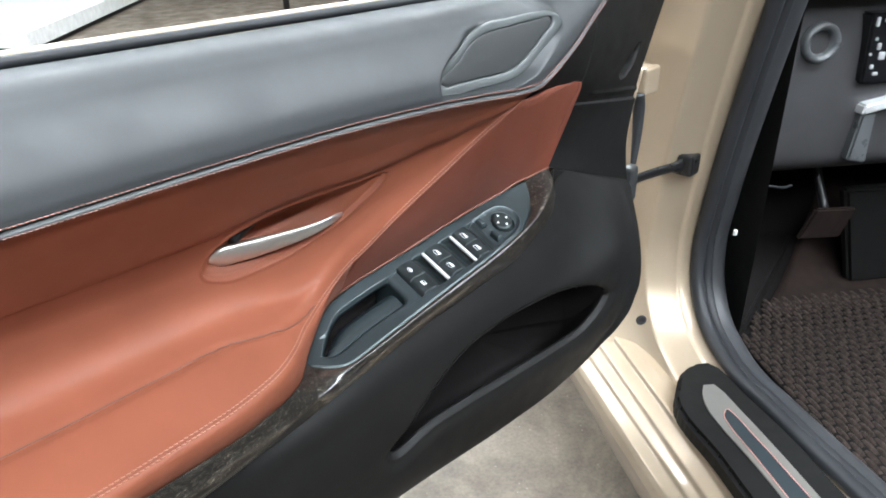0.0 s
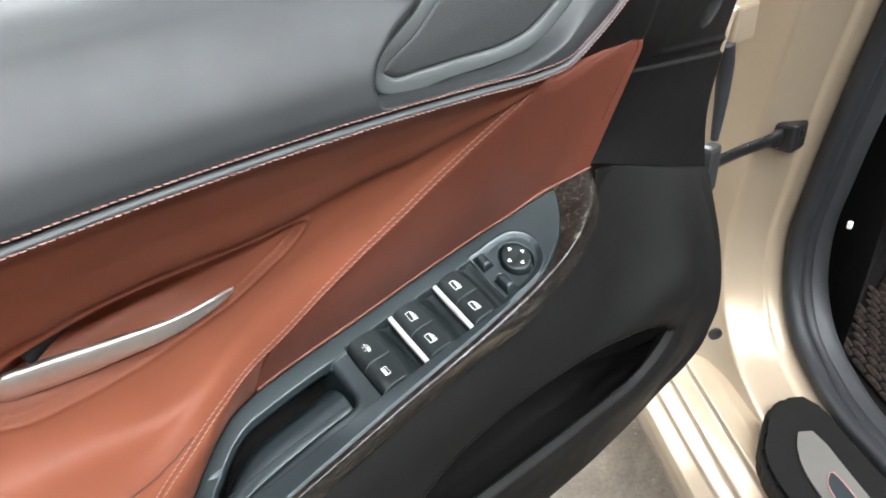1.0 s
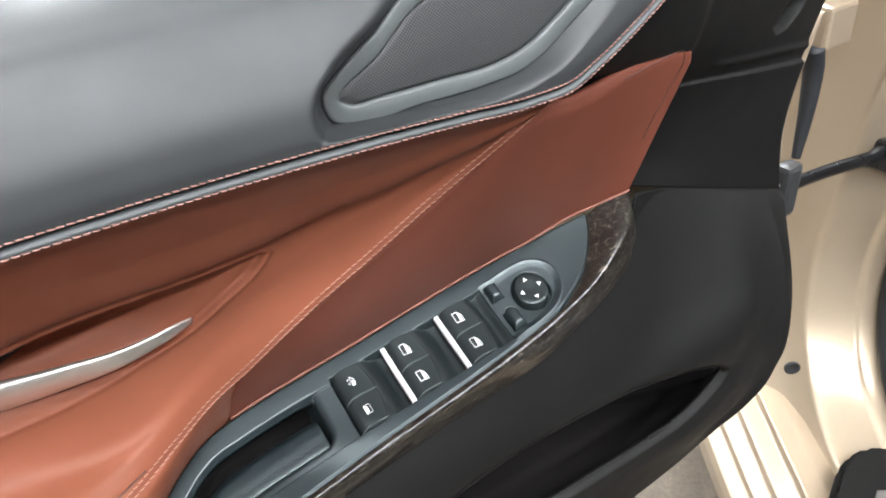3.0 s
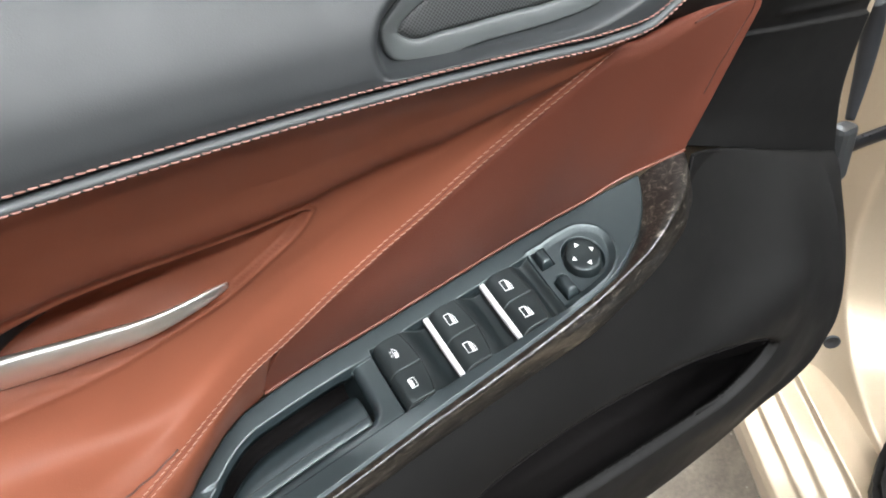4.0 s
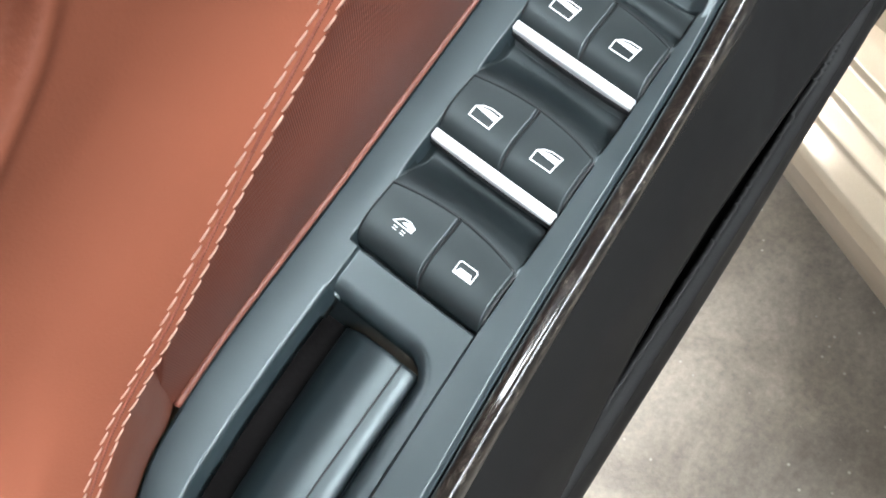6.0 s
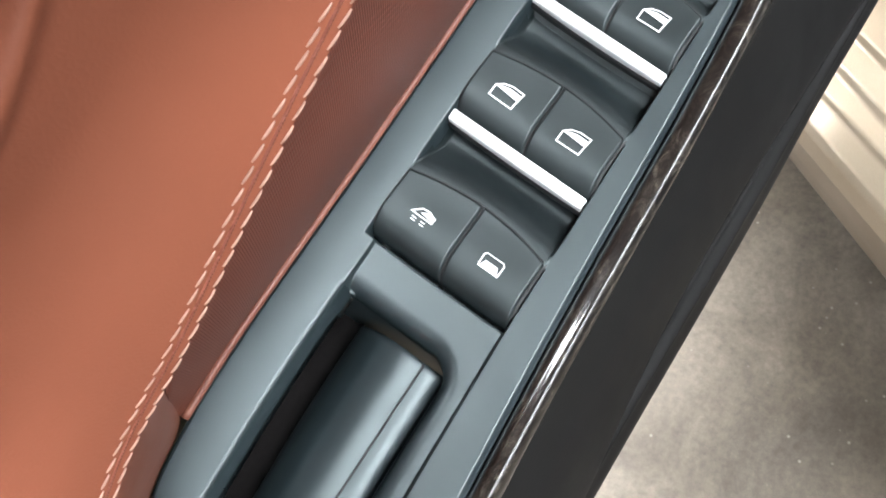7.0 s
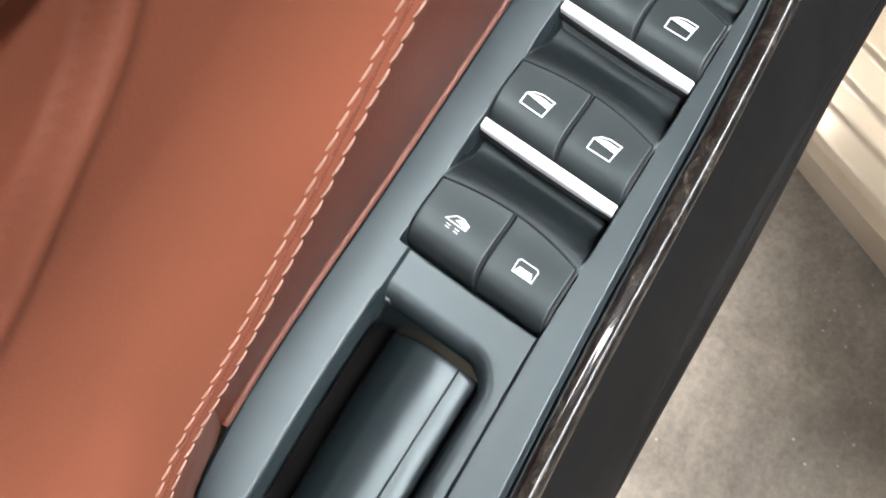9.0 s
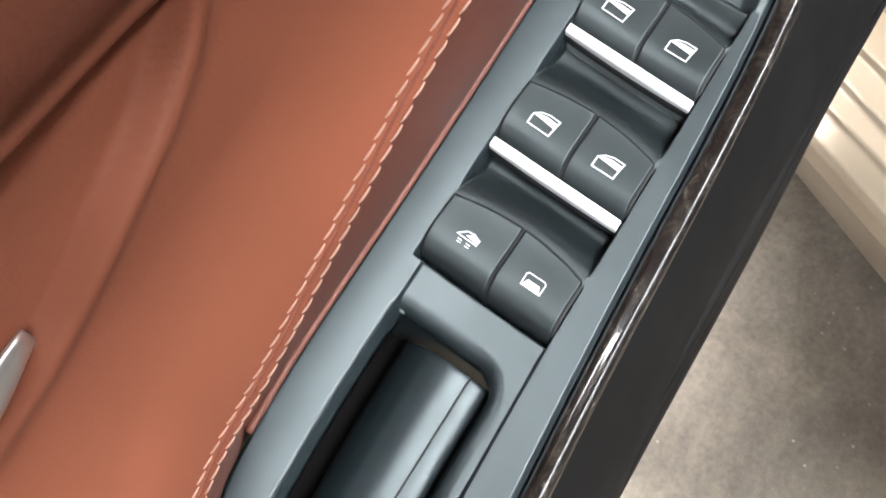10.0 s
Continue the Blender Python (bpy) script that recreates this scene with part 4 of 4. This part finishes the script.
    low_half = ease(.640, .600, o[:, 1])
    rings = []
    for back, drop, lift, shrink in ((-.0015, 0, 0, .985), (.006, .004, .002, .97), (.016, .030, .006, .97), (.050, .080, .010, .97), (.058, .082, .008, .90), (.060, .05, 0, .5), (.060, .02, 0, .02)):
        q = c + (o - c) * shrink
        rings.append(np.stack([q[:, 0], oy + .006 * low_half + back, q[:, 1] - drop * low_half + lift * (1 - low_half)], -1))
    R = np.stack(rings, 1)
    # its black colour stands in for the shade deep in the pocket
    part("pocket_inside", sheet(np.concatenate([R, R[:1]], 0)), CARPET_AND_SHADE, door, "inside of the storage pocket, coloured black for its shade")
    # upper front panel behind the mirror
    right = curve([(-.1405, .086, .736), (-.152, .086, .80), (-.140, .084, .87), (-.112, .082, .943), (-.089, .08, 1.0), (-.073, .078, 1.05)])
    rim = right(np.linspace(.10, .50, 20)) + np.array([.0035, .006, 0])
    part("door_flange", tube(hermite(np.linspace(0, 1, 20), rim), .004, 40, 8), GOLD, door, "champagne-gold door edge")
    left = curve([(-.348, .094, .813), (-.40, .098, .86), (-.44, .078, .91), (-.462, .034, .945), (-.40, .028, .974), (-.34, .040, 1.001), (-.28, .050, 1.030), (-.27, .052, 1.05)])
    u = np.linspace(0, 1, 220)
    R, L = right(u), left(u)
    s = np.linspace(0, 1, 190)[None, :, None]
    P = L[:, None] * (1 - s) + R[:, None] * s
    line = P[..., 2] - (.884 - (P[..., 0] + .305) * .15)
    on = ease(-.32, -.305, P[..., 0])
    P[..., 1] += .0035 * ease(-.0008, .0008, line) * on
    P[..., 1] -= .0020 * np.exp(-((line - .012) / .003) ** 2) * ease(-.275, -.255, P[..., 0])
    d = inside(P[..., 0], P[..., 2], FINGER)
    P[..., 1] += .012 * ease(.0008, -.0040, d)
    # the hole's inside gets a dark colour in place of its shade
    hole = P.copy()
    hole[..., 1] += .002 + .030 * ease(-.003, -.007, d)
    part("finger_hole", sheet_where(hole, d[:-1, :-1] < -.0028), DARK_GAP, door, "oval finger hole, coloured dark for its shade")
    part("front_panel", sheet_where(P, d[:-1, :-1] > -.0036, (0, .003, 0)), BLACK_TRIM, door, "black grained plastic panel at the hinge end")


FINGER = [(-.205, .904), (-.196, .896), (-.183, .897), (-.168, .908), (-.156, .926), (-.154, .938), (-.164, .938), (-.186, .924), (-.200, .913)]
lower_panel()


def door_handle():
    path = curve([(-.793, .088, .852), (-.775, .084, .852), (-.756, .080, .852), (-.728, .073, .8535), (-.70, .066, .8565), (-.682, .0665, .858), (-.6635, .0735, .8565)])
    r = hermite(np.array([0, .06, .2, .5, .8, .95, 1.0]), np.array([[.0030], [.0082], [.0095], [.0078], [.0048], [.0032], [.0020]]))
    h = part("door_handle", tube(path, lambda u: r(u)[:, 0], 70, 20, .42), SILVER, door, "brushed silver door pull")
    part("handle_pivot", tube(curve([(-.770, .088, .862), (-.758, .092, .867), (-.742, .098, .870)]), .006, 12, 10), DARK_GAP, h)


door_handle()


def door_shell():
    edge = [(-1.24, 1.020), (-.10, 1.020), (-.128, .943), (-.152, .87), (-.166, .80), (-.150, .75), (-.146, .70), (-.140, .64), (-.132, .57), (-.150, .52), (-.21, .482), (-.30, .466), (-1.24, .470)]

    def lay(s, t, h):
        return (s, .128 + h, t)
    part("door_shell", prism(edge, lay, .050, .004), GOLD, door, "champagne-gold painted door shell")
    x = np.linspace(-1.24, -.20, 60)
    c = hermite(np.linspace(0, 1, 60), np.column_stack([x, np.full(60, .080), np.full(60, 1.0335)]))
    part("window_seal", tube(c, .0040, 60, 12, 1.0), RUBBER, door, "black rubber window seal")
    c = hermite(np.linspace(0, 1, 60), np.column_stack([x, np.full(60, .150), np.full(60, 1.021)]))
    part("outer_skin_edge", tube(c, .008, 60, 12, 1.0), GOLD, door, "champagne-gold outer door edge")


door_shell()


# ---------------------------------------------------------------- car body, in its own axes: a ahead, b inboard, z up
def car(a, b, z):
    a, b, z = np.broadcast_arrays(np.asarray(a, float), np.asarray(b, float), np.asarray(z, float))
    return np.stack([-.116 + .593 * a + .805 * b, -.027 + .805 * a - .593 * b, z], -1)


body = new("car")
tagged(body, "champagne-gold car body with an open doorway", "car")
RING = [(.02, 1.30), (.075, 1.12), (.119, .976), (.166, .80), (.20, .64), (.212, .54), (.194, .468), (.152, .420), (.075, .392), (-.05, .388), (-.4, .388), (-1.3, .388)]


def ring_sheet(profile, n=220, cut=(0, 1)):
    """Sweeps (b, depth out of the opening) pairs round the doorway."""
    u = np.linspace(*cut, n)
    p = curve([(a, z) for a, z in RING])(u)
    tan = np.gradient(p, axis=0)
    tan /= np.linalg.norm(tan, axis=1)[:, None]
    nor = np.stack([tan[:, 1], -tan[:, 0]], -1)
    nor *= np.sign(-nor[:1, :1] + 1e-9)
    lean = .035 * np.clip(-p[:, 0] / .3, 0, 1)
    rows = [car(p[:, 0] + nor[:, 0] * d, b + lean * (b > .1), p[:, 1] + nor[:, 1] * d) for b, d in profile]
    return np.stack(rows, 1)


def smooth_profile(pts, n):
    return curve(pts)(np.linspace(0, 1, n))


def banded(pts, r):
    """Flat bands that meet in small rounded corners."""
    p = [np.array(q) for q in pts]
    out = [p[0]]
    for k in range(1, len(p) - 1):
        for to, sg in ((p[k - 1], 1), (p[k + 1], -1)):
            L = np.linalg.norm(to - p[k])
            w = (to - p[k]) / L
            two = [p[k] + w * min(2.2 * r, .45 * L), p[k] + w * min(r, .25 * L)]
            out += two if sg > 0 else two[::-1]
    return out + [p[-1]]


def body_shell():
    prof = [(-.035, -.075), (.005, -.045), (.018, -.028), (.0245, -.010), (.0265, -.0050), (.030, -.0036), (.036, -.0030), (.058, -.0018), (.078, -.0012), (.0815, -.0022), (.0845, -.0024), (.0870, .0006), (.0895, .0016), (.094, .0016), (.102, .0), (.13, .0)]
    part("door_jamb", sheet(ring_sheet(prof, 260, (0, .62))), GOLD, body, "champagne-gold painted hinge pillar")
    prof = banded([(.13, -.02), (.02, -.012), (-.004, -.015), (-.007, -.023), (-.030, -.029), (-.034, -.036), (-.046, -.040), (-.049, -.046), (-.066, -.056), (-.071, -.064), (-.071, -.085), (-.055, -.13), (-.02, -.22)], .0012)
    a = np.linspace(.30, -1.3, 120)
    P = np.stack([car(a, b - np.clip(a + .25, 0, 1) * (.045 if b > -.04 else .065), .388 + d) for b, d in prof], 1)
    part("rocker", sheet(P), GOLD, body, "champagne-gold stepped rocker panel")
    for r, b, d, nm, lab in ((.0125, .118, .010, "door_seal", "thick black rubber door seal"), (.010, .138, .006, "seal_lip", "black rubber seal lip")):
        u = np.linspace(0, 1, 300)
        q = ring_sheet([(b, d)], 300)[:, 0]
        part(nm, tube(hermite(u, q), r, 300, 12), RUBBER, body, lab)
    prof = smooth_profile([(.120, .004), (.140, .012), (.165, .010), (.185, -.02), (.19, -.06), (.19, -.14)], 24)
    part("inner_trim", sheet(ring_sheet(prof, 220)), PILLAR_TRIM, body, "black plastic inner doorway trim")


body_shell()


def wheels():
    w = np.linspace(0, 2 * np.pi, 49)
    tyre = [(.235, -.10), (.30, -.115), (.325, -.10), (.335, -.06), (.335, .06), (.325, .10), (.30, .115), (.235, .10)]
    rim = [(.236, -.10), (.225, -.085), (.20, -.06), (.07, -.07), (.03, -.08), (.0005, -.08)]
    for a0, b0 in ((1.0, .14), (-1.85, .14), (1.0, 1.56), (-1.85, 1.56)):
        hub = None
        for name, prof, mat, lab in (("wheel", tyre, RUBBER, "black rubber tyre on a silver rim"), ("rim", rim, SILVER, "silver wheel rim")):
            rows = [car(a0 + r * np.cos(w), b0 + (h if b0 < 1 else -h), GROUND + .335 + r * np.sin(w)) for r, h in prof]
            hub = part(name, sheet(np.stack(rows, 1)), mat, hub or body, lab)


wheels()


def smooth_loop(pts):
    return [tuple(q) for q in curve(pts, True)(np.linspace(0, 1, 110)[:-1])]


def sill_cover():
    rim = [(-1.3, -.008), (-.23, -.008), (-.14, -.011), (-.065, -.019), (-.028, -.015), (0, .001), (.034, .022), (.056, .052), (.063, .078), (.052, .090), (-.03, .104), (-.13, .118), (-.25, .124), (-1.3, .124)]
    part("sill_cover", prism(smooth_loop(rim), lambda p, q, h: tuple(car(p, q, .372 + h)), .034, .007), BLACK_TRIM, body, "black plastic sill cover")
    rim = [(-1.25, .036), (-.244, .034), (-.173, .030), (-.095, .022), (-.060, .022), (-.030, .030), (-.008, .042), (.001, .050), (-.001, .058), (-.012, .063), (-.068, .070), (-.161, .078), (-.254, .083), (-1.25, .088)]
    plate = part("sill_plate", prism(smooth_loop(rim), lambda p, q, h: tuple(car(p, q, .4065 + h)), .0025, .0007), BRUSHED, body, "brushed metal sill plate with a red outline")
    loop = [(-1.2, .046), (-.247, .0405), (-.160, .038), (-.100, .036), (-.080, .039), (-.068, .045), (-.067, .049), (-.076, .053), (-.124, .059), (-.199, .065), (-.253, .069), (-1.2, .075)]
    part("plate_field", prism(smooth_loop(loop), lambda p, q, h: tuple(car(p, q, .4092 + h)), .0006), FIELD, plate, "dark field of the sill plate")
    part("red_outline", tube(curve([tuple(car(p, q, .4100)) for p, q in smooth_loop(loop)]), .0007, 300, 6), RED_LINE, plate, "red outline")


sill_cover()


def upper_body():
    # unseen far side and rear quarter close the cabin and block its light
    g = car(np.linspace(-2.6, 1.2, 20)[:, None], 1.62, np.linspace(.25, 1.0, 10)[None])
    part("unseen_far_side", sheet(g), BLACK_TRIM, body, "unseen dark far side of the cabin that blocks light")
    # wing and bonnet stay out of view; added to shade rocker and footwell
    a = np.linspace(.27, 2.0, 24)
    prof = banded([(.02, .24), (-.045, .40), (-.060, .62), (-.035, .80), (.03, .90), (.25, .965), (.85, .985), (1.45, .965), (1.66, .88), (1.72, .60), (1.70, .24)], .02)
    g = np.stack([car(a, b, z - .16 * ease(.6, 2.0, a) * (z > .7)) for b, z in prof], 1)
    # the nose closes towards its middle
    g = np.concatenate([g] + [car(2.0 + .10 * math.sin(f * 1.57), .83, .52)[None, None] * f + g[-1:] * (1 - f) for f in (.1, .3, .6, .98)], 0)
    part("unseen_wing", sheet(g, (.01, .01, -.01)), GOLD, body, "unseen champagne-gold front wing and bonnet that shade the rocker")
    a = np.linspace(-2.75, -1.42, 20)
    g = np.stack([car(a, b, z - .20 * ease(-2.0, -2.75, a) * (z > .7)) for b, z in prof], 1)
    g = np.concatenate([car(-2.75 - .10 * math.sin(f * 1.57), .83, .52)[None, None] * f + g[:1] * (1 - f) for f in (.98, .6, .3, .1)] + [g], 0)
    part("rear_body", sheet(g, (.01, .01, -.01)), GOLD, body, "champagne-gold rear wings and boot lid")
    g = car(np.linspace(-1.43, -1.12, 8)[:, None], -.02 + .03 * np.linspace(-1, 1, 10)[None] ** 2, np.linspace(.30, .96, 10)[None])
    part("unseen_quarter", sheet(g, (.02, -.015, 0)), GOLD, body, "unseen champagne-gold rear side panel that blocks light")


upper_body()


def interior():
    # dashboard end and knee panel
    prof = [(.50, 1.06), (.40, 1.00), (.345, .90), (.335, .80), (.335, .70), (.345, .63), (.40, .598), (.60, .59)]
    p = curve(prof)(np.linspace(0, 1, 60))
    bs = np.concatenate([[.115, .135, .16], np.linspace(.18, .95, 20)])
    back = np.array([.035, .012, .003] + [0] * 20)
    P = np.stack([car(p[:, 0] + k, b, p[:, 1]) for b, k in zip(bs, back)], 1)
    part("dashboard", sheet(P, (.012, .016, 0)), DASH, body, "black soft dashboard and knee panel")
    a = np.linspace(-1.3, 1.0, 30)
    b = np.linspace(.16, 1.1, 16)
    g = car(a[:, None], b[None], .268 + .30 * ease(.42, .95, a[:, None]) + 0 * b[None])
    part("cabin_floor", sheet(g, (0, 0, -.03)), CARPET_AND_SHADE, body, "black cabin carpet")
    g = car(a[:, None], 1.1, np.linspace(.25, 1.1, 8)[None])
    part("tunnel_side", sheet(g), BLACK_TRIM, body, "black centre tunnel side")
    g = car(.98, b[:, None], np.linspace(.25, 1.1, 8)[None])
    part("firewall", sheet(g), CARPET_AND_SHADE, body, "dark footwell bulkhead")
    g = car(np.linspace(.16, 1.0, 12)[:, None], .20, np.linspace(.26, 1.0, 12)[None])
    part("kick_panel", sheet(g), BLACK_TRIM, body, "black kick panel")
    rest = [(.20, .19), (.30, .305), (.66, .645), (.95, .66), (.95, .19)]
    part("foot_rest", prism(rest, lambda p, q, h: tuple(car(p, q, .268 + h * (.25 + 1.2 * max(0, p - .2)))), .11, .004), CARPET_AND_SHADE, body, "black carpeted foot rest")
    quad = [(-.052, -.040), (.052, -.044), (.052, .040), (-.044, .044)]
    pedal = part("brake_pedal", prism(quad, lambda p, q, h: tuple(car(.40 - q * .35 + h, .518 + p, .466 + q)), .014, .005), PEDAL, body, "worn dark brown brake pedal")
    part("pedal_arm", tube(curve([tuple(car(.42, .52, .49)), tuple(car(.47, .52, .56)), tuple(car(.50, .52, .66))]), .009, 16, 8), STEEL, pedal)
    quad = [(.652, .28), (.95, .28), (.95, .52), (.583, .52)]
    part("knee_box", prism(quad, lambda p, q, h: tuple(car(.45 + h, p, q)), .03, .008), BLACK_TRIM, body, "black plastic box beside the pedals")
    ring = [(.036, .004), (.036, -.006), (.033, -.012), (.027, -.012), (.022, -.006), (.020, .004), (.019, .020), (.0001, .022)]
    w = np.linspace(0, 2 * np.pi, 48)
    rows = [car(.336 + h, .362 + r * np.cos(w), .866 + r * np.sin(w)) for r, h in ring]
    part("round_switch", sheet(np.stack(rows, 1)), RING_PLASTIC, body, "round dark light switch with a satin ring")
    quad = [(.449, .79), (.64, .79), (.64, .915), (.442, .915)]
    panel = part("control_panel", prism(quad, lambda p, q, h: tuple(car(.318 + h, p, q)), .05, .004), GLOSS, body, "gloss black control panel with small chrome blocks for its sparkle")
    # uneven chrome blocks stand in for irregular sparkle on the panel
    for z0, b0, w0, h0 in ((.893, .450, .006, .016), (.900, .466, .020, .006), (.868, .456, .005, .006), (.852, .463, .007, .012), (.842, .451, .004, .005), (.834, .470, .012, .014), (.818, .458, .006, .008), (.806, .466, .010, .006)):
        part("chrome_bit", prism([(b0, z0), (b0 + w0, z0), (b0 + w0, z0 + h0), (b0, z0 + h0)], lambda p, q, h: tuple(car(.3145 + h, p, q)), .005, .001), CHROME, panel)
    part("chrome_trim", prism([(.462, .733), (.64, .770), (.64, .787), (.465, .752)], lambda p, q, h: tuple(car(.310 + h, p, q)), .03, .003), CHROME, body, "bright chrome trim strip")
    strip = [(.458, .644), (.500, .634), (.497, .746), (.468, .742)]
    part("column_trim", prism(strip, lambda p, q, h: tuple(car(.316 + h, p, q)), .03, .004), RING_PLASTIC, body, "grey trim piece beside the steering column")
    part("cable", tube(curve([tuple(car(*c)) for c in ((.33, .20, .585), (.31, .24, .606), (.30, .28, .612), (.31, .33, .600), (.34, .37, .590))]), .0025, 40, 6), RUBBER, body, "thin black cable")
    part("trim_clip", block((.096, .005, .588), (.102, .011, .598), .0015), WHITE_PAINT, body, "small white trim clip")


interior()


def floor_mat():
    ob = new("floor_mat")
    tagged(ob, "ribbed brown-grey looped floor mat in the footwell", "car mat")
    a0, a1, b0, b1 = -.75, .40, .285, .78
    part("mat_base", sheet(car(np.linspace(a0, .30, 12)[:, None], np.linspace(b0, b1, 8)[None], .2745 + 0 * np.ones((12, 8))), (0, 0, -.004)), CARPET_AND_SHADE, ob)
    V, F = [], []
    rng = random.Random(4)
    step, L = .0120, .0400
    for i in range(int((b1 - b0) / step)):
        b = b0 + step * (i + .5)
        a = a0 + (i % 2) * L * .5
        while a < a1:
            if b < .325 + (a - .30) * .96:
                a += L
                continue
            o = len(V)
            lie = .2745
            hgt = rng.uniform(.0045, .0060)
            j = rng.uniform(-.0007, .0007)
            k1 = rng.uniform(.82, .93)
            for s, k in ((0, .35), (.18, .85), (.5, 1), (.82, .85), (1, .35)):
                for q, kk in ((-1, 0), (-.6, .8), (0, 1), (.6, .8), (1, 0)):
                    V.append(car(a + L * k1 * s, b + j + q * step * .40 * (.55 + .45 * k), lie + hgt * k * kk))
            for r in range(4):
                for c in range(4):
                    F.append((o + r * 5 + c, o + r * 5 + c + 1, o + r * 5 + c + 6, o + r * 5 + c + 5))
            a += L
    a, q = np.linspace(.36, .72, 20)[:, None], np.linspace(0, 1, 12)[None]
    lft = .325 + (a - .30) * .96
    part("heel_pad", sheet(car(a, lft + (.80 - lft) * q, .2755 + .30 * ease(.42, .95, a) + 0 * q), (0, 0, -.004)), PEDAL, ob, "worn reddish-brown carpet by the pedals")
    tagged(part("yarn_pile", mesh_of(V, F), CARPET, ob, "rows of brown-grey yarn loops"), kind="stuff")


floor_mat()


def check_strap():
    strap = part("check_strap", tube(curve([(-.125, .100, .722), (-.05, .097, .718), (.02, .090, .713), (.06, .088, .709)]), lambda u: .0095 + .003 * (u > .75), 40, 8, .45), STEEL, body, "black steel door check strap")
    part("strap_pivot", block((.030, .070, .694), (.062, .100, .730), .005), STEEL, strap, "dark pivot block")
    part("strap_bracket", block((-.122, .090, .690), (-.098, .108, .748), .006), ZINC, strap, "bare zinc bracket")
    part("hinge", block((-.085, .104, .846), (-.045, .160, .886), .004), GOLD, body, "champagne-gold door hinge")
    part("wire_boot", tube(curve([(-.086, .114, .850), (-.080, .114, .830), (-.080, .112, .79), (-.088, .108, .742)]), lambda u: .0098 - .0055 * u ** 1.5, 40, 14), RUBBER, door, "black rubber cable boot")
    # a dark disc stands in for a shaded hole in the pillar
    w = np.linspace(0, 2 * np.pi, 24)
    rows = [car(.155 - h, .002 + r * np.cos(w), .4355 + r * np.sin(w)) for r, h in ((.0095, 0), (.0095, .003), (.008, .0035), (.006, .001), (.0001, .001))]
    part("jamb_hole_disc", sheet(np.stack(rows, 1)), RUBBER, body, "dark disc in place of a hole in the pillar")


check_strap()
